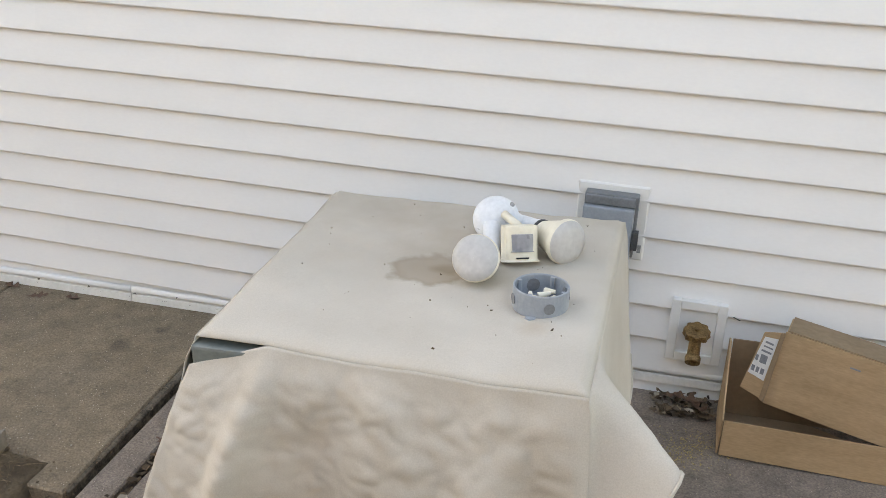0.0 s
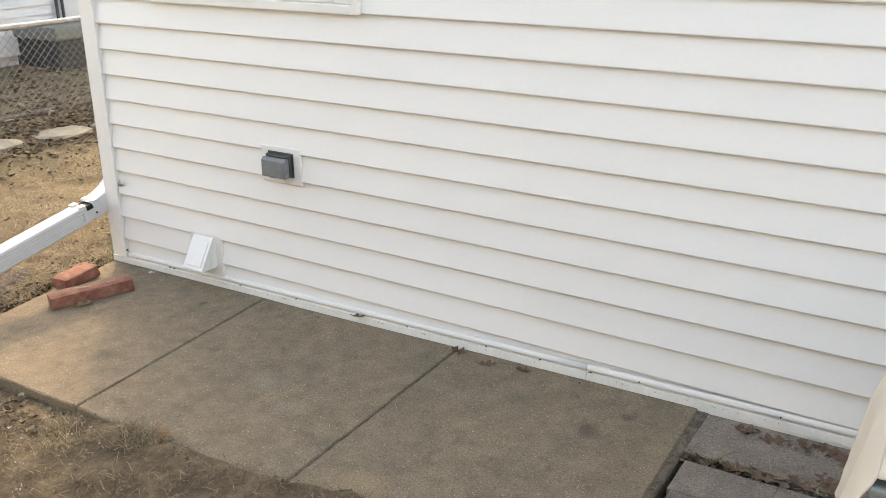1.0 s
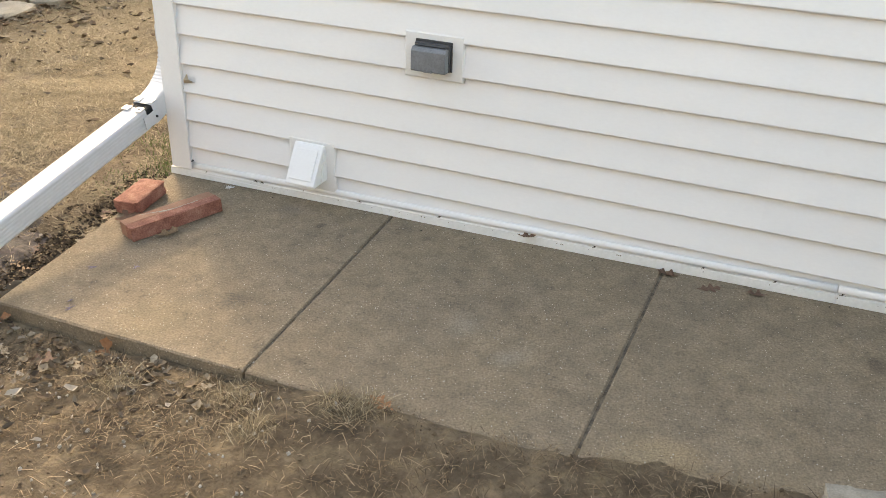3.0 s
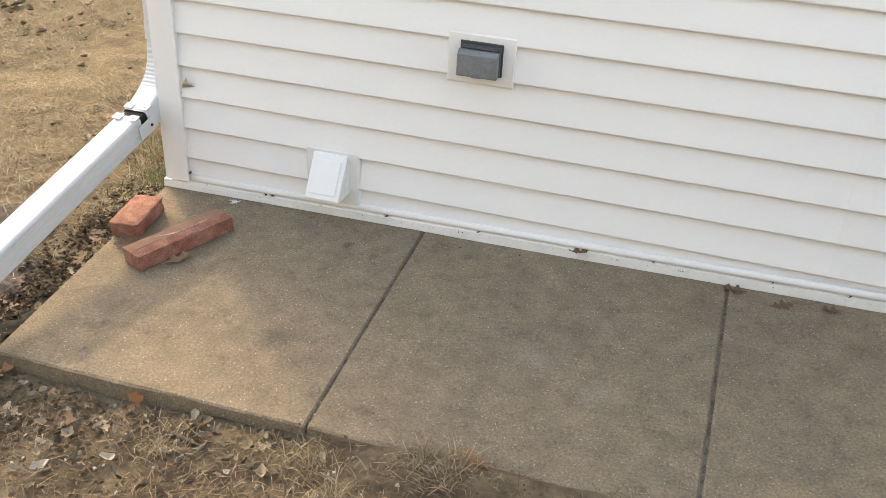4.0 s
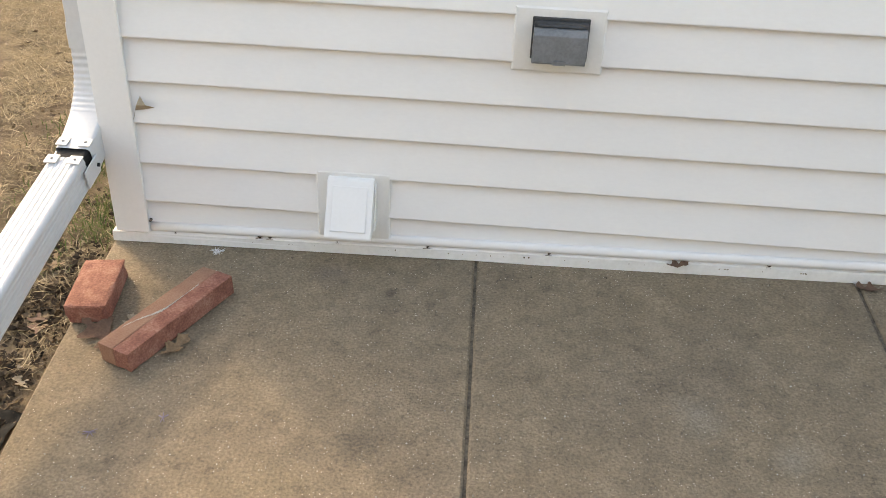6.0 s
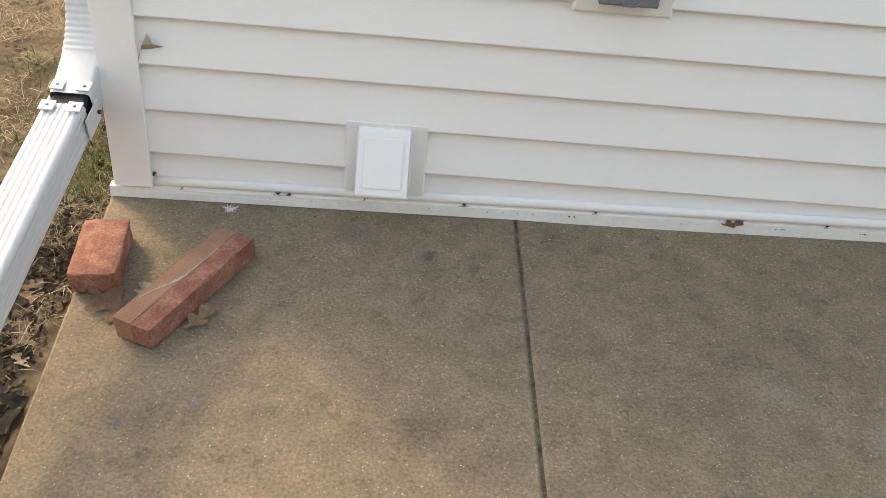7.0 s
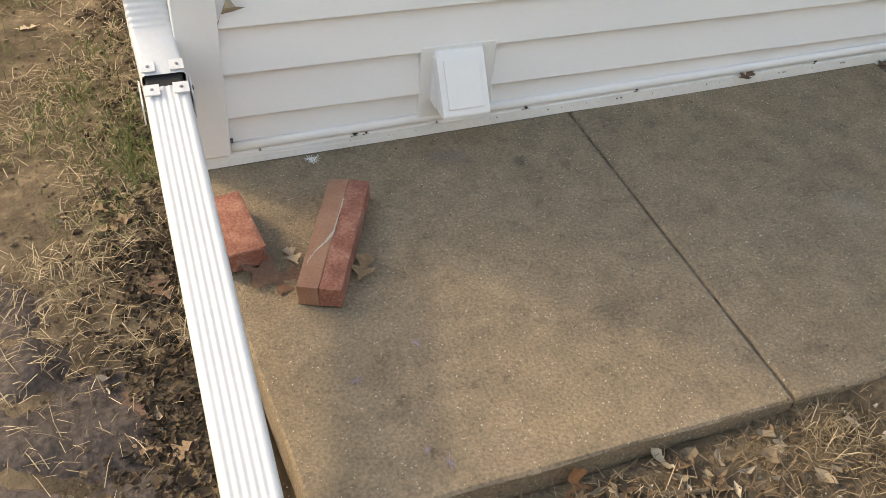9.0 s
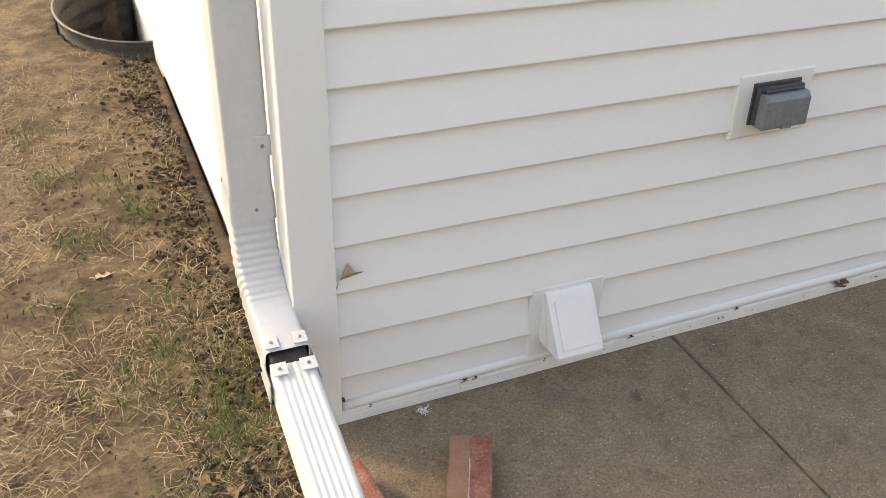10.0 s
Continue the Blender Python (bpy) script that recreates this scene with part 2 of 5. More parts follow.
def dirt_edge(x):
    """How far towards the house the soil covers the walk, y."""
    return -0.925 + 0.022 * smooth_step(0.75, 0.95, x) + 0.012 * smooth_step(1.12, 1.4, x) + 0.062 * smooth_step(1.62, 2.0, x) + 0.02 * smooth_step(2.0, 2.3, x) + 0.006 * nz(x, 3.3, 0, 6) + 0.004 * nz(x, 8.1, 0, 19)


def ground_z(x, y):
    z = -0.055 + 0.014 * nz(x, y, 0, 1.1) + 0.011 * nz(x, y, 4, 6) + 0.007 * abs(nz(x, y, 9, 15)) + 0.004 * nz(x, y, 9, 31)
    z -= 0.03 * smooth_step(0.2, -0.9, y) * smooth_step(0.9, 0.2, x)            # hollow beside the walk's free corner
    z -= 0.035 * smooth_step(0.30, 0.0, math.hypot((x + 0.16) / 1.0, (y + 0.62) / 2.2)) # gully under the downspout
    z += 0.03 * smooth_step(0.6, 0.0, abs(x + 0.25)) * smooth_step(0.2, 0.8, y)   # soil banked along the side wall
    over = smooth_step(0.85, 1.2, x) * (slab_z(x, -0.9) + 0.006 - z)
    near = smooth_step(-1.6, -0.98, y)
    z += over * near
    if 0.02 < x and y > -0.9:                                                   # soil lying on the walk's edge, else below it
        lap = dirt_edge(x) - y
        z = slab_z(x, y) + 0.009 * smooth_step(-0.004, 0.05, lap) + 0.006 * nz(x, y, 2, 14) - 0.004 if lap > -0.02 and x > 0.7 and x < 2.62 else -0.12
    if x < 0.06 and ((x - 0.02) / 0.345) ** 2 + ((y - 2.94) / 0.555) ** 2 < 1:   # pit of the window well
        z = -0.52
    if x > 2.55 and y > -1.6:
        z = min(z, -0.06)
    return z


def grid_axis(lo, hi, step, reach):
    a = list(np.arange(lo, hi + step / 2, step))
    out, d = [], step
    v = a[-1]
    while v < reach:
        d *= 1.35
        v += d
        out.append(v)
    left, d, v = [], step, a[0]
    while v > -reach:
        d *= 1.35
        v -= d
        left.append(v)
    return left[::-1] + a + out


gx, gy = grid_axis(-2.6, 3.0, 0.022, 120), grid_axis(-2.0, 3.2, 0.022, 120)
gv = [(x, y, ground_z(x, y)) for y in gy for x in gx]
W = len(gx)
gf = [(j * W + i, j * W + i + 1, (j + 1) * W + i + 1, (j + 1) * W + i) for j in range(len(gy) - 1) for i in range(W - 1)]


def ground_material():
    m = bpy.data.materials.new("soil_and_thatch")
    m.use_nodes = True
    n, l = m.node_tree.nodes, m.node_tree.links
    b = n["Principled BSDF"]
    geo = n.new("ShaderNodeNewGeometry")

    def tex(scale, detail=5.0):
        t = n.new("ShaderNodeTexNoise")
        t.inputs["Scale"].default_value, t.inputs["Detail"].default_value = scale, detail
        t.inputs["Roughness"].default_value = 0.65
        l.new(geo.outputs["Position"], t.inputs["Vector"])
        return t.outputs[0]

    def ramp(fac, *stops):
        r = n.new("ShaderNodeValToRGB")
        while len(r.color_ramp.elements) < len(stops):
            r.color_ramp.elements.new(0.5)
        for e, (p, c) in zip(r.color_ramp.elements, stops):
            e.position, e.color = p, (*c, 1)
        l.new(fac, r.inputs[0])
        return r.outputs[0]
    soil = ramp(tex(9, 12), (0.3, (0.066, 0.050, 0.035)), (0.50, (0.143, 0.108, 0.073)), (0.64, (0.234, 0.177, 0.118)), (0.78, (0.325, 0.246, 0.161)))
    thatch = ramp(tex(90), (0.3, (0.113, 0.086, 0.052)), (0.5, (0.214, 0.166, 0.103)), (0.72, (0.338, 0.266, 0.172)))
    sep = n.new("ShaderNodeSeparateXYZ")
    l.new(geo.outputs["Position"], sep.inputs[0])
    lawn = n.new("ShaderNodeMapRange")                   # thatch out in the yard, bare soil by the house
    lawn.inputs[1].default_value, lawn.inputs[2].default_value = -0.25, -1.1
    lawn.inputs[3].default_value, lawn.inputs[4].default_value = -0.12, 0.10
    l.new(sep.outputs[0], lawn.inputs[0])
    both = n.new("ShaderNodeMath")
    l.new(tex(2.6, 8), both.inputs[0])
    l.new(lawn.outputs[0], both.inputs[1])
    mask = ramp(both.outputs[0], (0.46, (0, 0, 0)), (0.58, (1, 1, 1)))
    mix = n.new("ShaderNodeMix")
    mix.data_type = 'RGBA'
    l.new(mask, mix.inputs[0])
    l.new(soil, mix.inputs[6])
    l.new(thatch, mix.inputs[7])
    l.new(mix.outputs[2], b.inputs["Base Color"])
    b.inputs["Roughness"].default_value = 0.95
    b.inputs["Specular IOR Level"].default_value = 0.2
    bp = n.new("ShaderNodeBump")
    bp.inputs["Strength"].default_value, bp.inputs["Distance"].default_value = 1.0, 0.02
    l.new(tex(55, 10), bp.inputs["Height"])
    l.new(bp.outputs[0], b.inputs["Normal"])
    return m


def concrete_material(name, dark, light, sand):
    m = bpy.data.materials.new(name)
    m.use_nodes = True
    n, l = m.node_tree.nodes, m.node_tree.links
    b = n["Principled BSDF"]
    geo = n.new("ShaderNodeNewGeometry")

    def tex(scale, detail=4.0, kind="ShaderNodeTexNoise"):
        t = n.new(kind)
        t.inputs["Scale"].default_value = scale
        if kind == "ShaderNodeTexNoise":
            t.inputs["Detail"].default_value = detail
        l.new(geo.outputs["Position"], t.inputs["Vector"])
        return t.outputs[0]

    def ramp(fac, *stops):
        r = n.new("ShaderNodeValToRGB")
        while len(r.color_ramp.elements) < len(stops):
            r.color_ramp.elements.new(0.5)
        for e, (p, c) in zip(r.color_ramp.elements, stops):
            e.position, e.color = p, (*c, 1)
        l.new(fac, r.inputs[0])
        return r.outputs[0]

    def mix(fac, a, c, kind='MIX'):
        x = n.new("ShaderNodeMix")
        x.data_type, x.blend_type = 'RGBA', kind
        if isinstance(fac, float):
            x.inputs[0].default_value = fac
        else:
            l.new(fac, x.inputs[0])
        l.new(a, x.inputs[6])
        l.new(c, x.inputs[7])
        return x.outputs[2]
    base = ramp(tex(15, 10), (0.30, dark), (0.70, light))
    blot = ramp(tex(2.6, 6), (0.38, (0.94, 0.94, 0.94)), (0.62, (1.05, 1.035, 1.0)))
    grain = ramp(tex(170, 6), (0.32, (0.70, 0.70, 0.70)), (0.68, (1.18, 1.17, 1.14)))
    chip = ramp(tex(120, 0, "ShaderNodeTexVoronoi"), (0.10, (1.0, 1.0, 1.0)), (0.17, (0.0, 0.0, 0.0)))
    rare = ramp(tex(46, 1), (0.50, (0, 0, 0)), (0.57, (1, 1, 1)))
    c = mix(1.0, base, blot, 'MULTIPLY')
    spots = ramp(tex(27, 6), (0.30, (0.80, 0.80, 0.80)), (0.42, (1.0, 1.0, 1.0)))
    c = mix(1.0, c, spots, 'MULTIPLY')
    pits = ramp(tex(95, 2), (0.26, (0.72, 0.72, 0.72)), (0.36, (1.0, 1.0, 1.0)))
    c = mix(1.0, c, pits, 'MULTIPLY')
    c = mix(1.0, c, grain, 'MULTIPLY')
    pale = n.new("ShaderNodeRGB")
    pale.outputs[0].default_value = (*sand, 1)
    c = mix(mix(1.0, chip, rare, 'MULTIPLY'), c, pale.outputs[0])
    for cx, cy, size, colour, amount, hard in (
            (0.700, -0.165, 0.022, (0.06, 0.05, 0.04), 0.55, 0.7), (2.40, -0.28, 0.05, (0.07, 0.055, 0.042), 0.45, 0.7), (2.46, -0.16, 0.03, (0.07, 0.055, 0.042), 0.5, 0.6),
            (1.92, -0.84, 0.13, (0.32, 0.245, 0.155), 0.6, 1.0), (1.55, -0.88, 0.10, (0.28, 0.22, 0.145), 0.5, 1.0), (2.2, -0.86, 0.12, (0.24, 0.185, 0.12), 0.5, 1.0),
            (1.36, -0.50, 0.07, (0.33, 0.30, 0.25), 0.35, 1.0), (0.56, -0.10, 0.07, (0.13, 0.11, 0.11), 0.4, 1.0), (1.15, -0.22, 0.16, (0.14, 0.115, 0.085), 0.35, 1.2), (0.10, -0.90, 0.08, (0.12, 0.10, 0.075), 0.4, 1.1),
            (0.70, -0.640, 0.06, (0.11, 0.095, 0.075), 0.5, 0.9), (0.60, -0.665, 0.05, (0.13, 0.11, 0.085), 0.4, 0.8), (0.55, -0.80, 0.14, (0.25, 0.20, 0.13), 0.35, 0.8), (1.98, -0.80, 0.09, (0.36, 0.26, 0.155), 0.6, 1.0), (1.51, -0.60, 0.06, (0.36, 0.33, 0.28), 0.35, 1.0)):
        sub = n.new("ShaderNodeVectorMath")
        sub.operation = 'DISTANCE'
        l.new(geo.outputs["Position"], sub.inputs[0])
        sub.inputs[1].default_value = (cx, cy, slab_z(cx, cy))
        ma = n.new("ShaderNodeMath")
        ma.operation = 'MULTIPLY_ADD'
        ma.inputs[1].default_value = size * 1.6
        l.new(tex(0.8 / size, 6), ma.inputs[0])
        l.new(sub.outputs["Value"], ma.inputs[2])
        r = n.new("ShaderNodeMapRange")
        r.inputs[1].default_value, r.inputs[2].default_value = size * (1.8 - hard), size * 1.8
        r.inputs[3].default_value, r.inputs[4].default_value = amount, 0
        l.new(ma.outputs[0], r.inputs[0])
        tone = n.new("ShaderNodeRGB")
        tone.outputs[0].default_value = (*colour, 1)
        c = mix(r.outputs[0], c, mix(1.0, tone.outputs[0], grain, 'MULTIPLY'))
    l.new(c, b.inputs["Base Color"])
    b.inputs["Roughness"].default_value = 0.9
    b.inputs["Specular IOR Level"].default_value = 0.3
    bp = n.new("ShaderNodeBump")
    bp.inputs["Strength"].default_value, bp.inputs["Distance"].default_value = 0.9, 0.004
    l.new(tex(190, 4), bp.inputs["Height"])
    l.new(bp.outputs[0], b.inputs["Normal"])
    return m


M_CONCRETE = concrete_material("weathered_concrete", (0.203, 0.160, 0.116), (0.278, 0.219, 0.159), (0.637, 0.551, 0.460))
M_CONCRETE_DARK = concrete_material("damp_concrete", (0.214, 0.175, 0.149), (0.307, 0.253, 0.217), (0.571, 0.479, 0.428))

ground = raw("ground", gv, gf, ground_material(), smooth=True)
tagged(ground, "bare brown soil with patchy dry yellow grass", "ground", kind="structure")

# ---- house ----
wall = tagged(thing("wall_front"), "white horizontal vinyl lap siding wall", "wall", kind="structure")
part("sheathing", box(0.02, 0.0, -0.35, WALL_END, 0.12, WALL_TOP), M_TRIM, wall)
side = tagged(thing("wall_side"), "white vinyl siding wall of the house's sunny side", "wall", kind="structure")
part("sheathing", box(0.040, 0.12, 0.02, 0.15, SIDE_END, WALL_TOP), M_TRIM, side)
part("foundation", box(0.045, 0.12, -0.35, 0.15, SIDE_END, 0.02), M_FOUND, side)
back = tagged(thing("wall_back"), "plain white closing wall of the house", "wall", kind="structure")
part("sheathing", box(0.15, SIDE_END - 0.12, -0.3, WALL_END, SIDE_END, WALL_TOP), M_TRIM, back)
far_side = tagged(thing("wall_far_side"), "plain white closing wall of the house", "wall", kind="structure")
part("sheathing", box(WALL_END - 0.12, 0.12, -0.3, WALL_END, SIDE_END - 0.12, WALL_TOP), M_TRIM, far_side)


def lap(proud):
    """Section of one lap: rolled butt at the bottom, flat face leaning back to the top, where the next butt overhangs it."""
    sec = [(0.0, 0.004), (-0.0150 - proud, 0.004), (-0.0160 - proud, 0.0003)]
    for k in range(7):
        a = radians(264 - 14 * k)
        sec.append((-0.0176 - proud + 0.0056 * math.cos(a), 0.0056 + 0.0056 * math.sin(a)))
    return sec + [(-0.0050 - proud, COURSE + 0.003), (0.0, COURSE + 0.003)]


def lap_mesh(name, length, proud, axis):
    sec = lap(proud)
    if axis == "x":
        bm = prism(sec, "x", 0, length)
    else:
        bm = prism([(p[0], p[1]) for p in sec], "y", 0, length)
    bmesh.ops.recalc_face_normals(bm, faces=list(bm.faces))
    me = bpy.data.meshes.new(name)
    bm.to_mesh(me)
    bm.free()
    me.materials.append(M_VINYL)
    return me


SEAM = 2.06
lap_left, lap_right = lap_mesh("siding_course", SEAM - 0.080, 0, "x"), lap_mesh("siding_course", WALL_END - SEAM + 0.03, 0.0012, "x")
lap_side = lap_mesh("siding_course", SIDE_END - 0.08, 0, "y")
for i in range(-1, 23):
    z = FIRST + i * COURSE
    for me, x in ((lap_left, 0.080), (lap_right, SEAM - 0.03)):
        c = new("siding_course", me)
        c.parent, c.location = wall, (x, 0, z)
    if i > -2:
        c = new("siding_course", lap_side)
        c.parent, c.location = side, (0.040, 0.08, z)

# added out of view: cuts off low sky so shade deepens under the laps
sky_blocker = tagged(thing("wall_unseen_blocker"), "plain unseen wall added to block the low sky", "wall", kind="structure")
part("sheathing", box(-7.0, -5.75, -0.4, 15.0, -5.5, 3.3), M_BLOCKER, sky_blocker)

roof = tagged(thing("roof"), "low grey shingle roof with white soffit", "roof", kind="structure")
part("soffit", box(-0.25, -0.30, WALL_TOP, WALL_END + 0.25, SIDE_END + 0.3, WALL_TOP + 0.03), M_TRIM, roof)
part("shingle_slope", prism([(-0.34, WALL_TOP + 0.03), (SIDE_END + 0.34, WALL_TOP + 0.03), (SIDE_END / 2, WALL_TOP + 1.5)], "x", -0.3, WALL_END + 0.3), M_ROOF, roof)

# corner post: an L of hollow vinyl with rounded edges
post = tagged(thing("corner_trim"), "white vinyl outside corner post at the house corner", "trim", kind="structure")
part("face", prism([(0.004, 0.0), (0.004, -0.028), (0.006, -0.030), (0.086, -0.030), (0.0875, -0.029), (0.0875, -0.024), (0.0835, -0.024), (0.0835, 0.0)], "z", 0.036, WALL_TOP), M_TRIM, post)
part("return_face", box(0.004, 0.0005, 0.036, 0.040, 0.052, WALL_TOP), M_TRIM, post, bevel=0.002)

# drip flashing along the foot of the wall, following the walk's fall
flash = tagged(thing("baseboard"), "white metal drip flashing with dirt specks along the wall's foot", "flashing", kind="structure")
for a, b in ((-0.010, 2.262), (2.266, 4.6), (4.604, WALL_END)):
    bm = bmesh.new()
    rings = []
    for k in range(13):
        x = a + (b - a) * k / 12
        z0 = slab_z(x, 0) - 0.002
        wob = 0.0012 * nz(x, 1, 0, 5)
        sec = [(0.0, z0 + 0.003), (-0.0205, z0 + 0.003), (-0.0235 + wob, z0 + 0.0035), (-0.0225 + wob, z0 + 0.0285), (-0.020, z0 + 0.030), (0.0, z0 + 0.030)]
        rings.append([bm.verts.new((x, y, z)) for y, z in sec])
    for r, s in zip(rings, rings[1:]):
        for i in range(6):
            bm.faces.new((r[i], r[(i + 1) % 6], s[(i + 1) % 6], s[i]))
    bm.faces.new(rings[0])
    bm.faces.new(rings[-1])
    part("strip", bm, M_FLASH, flash)
    bm = bmesh.new()
    rings = []
    for k in range(13):
        x = max(a, 0.09) + (b - max(a, 0.09)) * k / 12
        z0 = slab_z(x, 0) + 0.031
        sec = [(0.0, z0 + 0.003), (-0.021, z0 + 0.003), (-0.0245, z0 + 0.008), (-0.0245, z0 + 0.014), (-0.0225, z0 + 0.021), (-0.0175, z0 + 0.027)]
        rings.append([bm.verts.new((x, y, z)) for y, z in sec])
    for r, s in zip(rings, rings[1:]):
        for i in range(6):
            bm.faces.new((r[i], r[(i + 1) % 6], s[(i + 1) % 6], s[i]))
    bm.faces.new(rings[0])
    bm.faces.new(rings[-1])
    part("cove", bm, M_VINYL, flash, smooth=True)

# window whose lower trim shows under the eave of the view
win = tagged(thing("window_1"), "white vinyl window with a moulded frame", "window", kind="structure")
part("window_frame", frame_bm(0.415, 1.132, 1.422, 2.15, 0.03, -0.036, 0.0), M_TRIM, win, bevel=0.003)
part("inner_frame", frame_bm(0.448, 1.165, 1.389, 2.117, 0.075, -0.026, -0.004), M_TRIM, win, bevel=0.004)
part("sash", frame_bm(0.526, 1.243, 1.311, 2.039, 0.04, -0.030, -0.006), M_TRIM, win, bevel=0.003)
glass = bpy.data.materials.new("window_glass")
glass.use_nodes = True
glass.node_tree.nodes["Principled BSDF"].inputs["Base Color"].default_value = (0.03, 0.035, 0.04, 1)
glass.node_tree.nodes["Principled BSDF"].inputs["Roughness"].default_value = 0.04
part("pane", box(0.567, -0.022, 1.284, 1.270, -0.018, 1.998), glass, win)

# ---- concrete walk ----
walkway = tagged(thing("pavement"), "grey-brown weathered concrete walk of square slabs", "walk", kind="structure")


def slab(x0, x1, y0, y1, mat, parent, thick=0.11, skew=(0, 0), skew_r=(0, 0), name="slab", step=0.045, dz=0.0, rag=0.002):
    """One cast slab with a slightly uneven top, arris-rounded edges and sides; skew moves the left end's front and back corners in x."""
    bm = bmesh.new()
    nx, ny = max(2, int((x1 - x0) / step)), max(2, int((y0 - y1) / step))
    e = 0.005
    us = [0, e / (x1 - x0)] + [k / nx for k in range(1, nx)] + [1 - e / (x1 - x0), 1]
    vs = [0, e / (y0 - y1)] + [k / ny for k in range(1, ny)] + [1 - e / (y0 - y1), 1]
    top = []
    for v in vs:
        row = []
        for u in us:
            xl = x0 + skew[1] + (skew[0] - skew[1]) * v
            xr = x1 + skew_r[1] + (skew_r[0] - skew_r[1]) * v
            x, y = xl + (xr - xl) * u, y0 + (y1 - y0) * v
            edge = u in (0, 1) or v in (0, 1)
            if v == 1:
                y += 0.010 * nz(x, 7, 0, 4) + rag * nz(x, 1, 0, 30)
            if u == 0:
                x += rag * nz(y, 5, 0, 20)
            z = slab_z(x, y) + dz - (0.0045 if edge else 0) + 0.0006 * nz(x, y, 1, 5)
            row.append(bm.verts.new((x, y, z)))
        top.append(row)
    for r, s in zip(top, top[1:]):
        for i in range(len(us) - 1):
            bm.faces.new((r[i], r[i + 1], s[i + 1], s[i]))
    rim = top[0] + [r[-1] for r in top[1:]] + top[-1][-2::-1] + [r[0] for r in top[-2:0:-1]]
    low = [bm.verts.new((v.co.x, v.co.y, v.co.z - thick)) for v in rim]
    k = len(rim)
    for i in range(k):
        bm.faces.new((rim[i], rim[(i + 1) % k], low[(i + 1) % k], low[i]))
    return part(name, bm, mat, parent)


slab(0.0, 0.884, -0.004, -0.918, M_CONCRETE, walkway, skew=(0.062, -0.012), skew_r=(0.024, 0))
slab(0.891, 1.784, -0.004, -0.918, M_CONCRETE, walkway, skew=(0.024, 0), skew_r=(-0.012, 0))
slab(1.792, 2.624, -0.004, -0.918, M_CONCRETE, walkway, skew=(-0.012, 0), skew_r=(0.03, 0))
slab(2.650, 3.30, -0.004, -0.235, M_CONCRETE_DARK, walkway, dz=-0.008)
slab(2.674, 3.30, -0.275, -0.415, M_CONCRETE_DARK, walkway, dz=-0.006)
slab(2.684, 2.772, -0.418, -1.30, M_CONCRETE_DARK, walkway, dz=-0.008)
slab(2.800, 3.40, -0.455, -1.45, M_CONCRETE_DARK, walkway, dz=-0.010)
slab(3.405, 6.5, -0.004, -1.60, M_CONCRETE_DARK, walkway, dz=-0.030)
slab(0.80, 2.66, -0.006, -0.905, M_JOINT, walkway, dz=-0.0062, thick=0.06, name="joint_filler")
part("bedding", box(2.60, -1.2, -0.12, 3.45, -0.01, -0.030), M_JOINT, walkway)



# ---- fixtures on the wall ----
def flanged_block(name, x0, z0, x1, z1, label, category):
    """A mounting block with a sloped rim, against the siding."""
    t = tagged(thing(name), label, category)
    bm = bmesh.new()
    ring = []
    for inset, y in ((0.0, 0.0), (0.0, -0.020), (0.004, -0.0235), (0.009, -0.0238), (0.018, -0.0238)):
        ring.append([bm.verts.new((x, y, z)) for x, z in ((x0 + inset, z0 + inset), (x1 - inset, z0 + inset), (x1 - inset, z1 - inset), (x0 + inset, z1 - inset))])
    for a, b in zip(ring, ring[1:]):
        for i in range(4):
            bm.faces.new((a[i], a[(i + 1) % 4], b[(i + 1) % 4], b[i]))
    bm.faces.new(ring[-1])
    part("mounting_block", bm, M_BLOCK, t)
    return t


# weatherproof outlet with a flip cover
ebox = flanged_block("electrical_box", 0.935, 0.508, 1.127, 0.648, "grey weatherproof outlet box with flip cover on white block", "outlet box")
part("gasket", box(0.973, -0.028, 0.538, 1.092, -0.0216, 0.628), M_GREY_DARK, ebox, bevel=0.002)
part("base", box(0.977, -0.044, 0.541, 1.088, -0.0282, 0.622), M_GREY_DARK, ebox, bevel=0.003)
part("lid", prism([(-0.0444, 0.613), (-0.058, 0.613), (-0.069, 0.603), (-0.070, 0.545), (-0.067, 0.5415), (-0.0444, 0.5415)], "x", 0.976, 1.087), M_GREY, ebox, "scuffed mid-grey flip cover", bevel=0.0025)
part("hinge", cyl((0.985, -0.048, 0.6165), (1.080, -0.048, 0.6165), 0.0035, seg=10), M_GREY_DARK, ebox)
part("latch", box(1.020, -0.0735, 0.5425, 1.046, -0.0702, 0.551), M_GREY, ebox)

# vent with a sloped hood
vent = flanged_block("vent_hood", 0.504, 0.058, 0.679, 0.236, "white plastic exhaust vent hood with sloped flap", "vent")
bm = bmesh.new()
outer = [(-0.0216, 0.224), (-0.029, 0.225), (-0.035, 0.220), (-0.106, 0.108), (-0.106, 0.102), (-0.101, 0.100), (-0.0216, 0.100)]
prism(outer, "x", 0.534, 0.643, bm)
part("hood", bm, M_TRIM, vent, bevel=0.0025)
tilt = Matrix.Translation((0.5885, -0.0718, 0.1648)) @ Matrix.Rotation(math.atan2(0.112, 0.071) - math.pi / 2, 4, 'X')
flap = bmesh.new()
box(-0.041, -0.0025, -0.053, 0.041, 0.002, 0.053, flap)
bmesh.ops.transform(flap, matrix=tilt, verts=flap.verts)
part("flap", flap, M_TRIM, vent, "thin raised flap panel", bevel=0.0018)
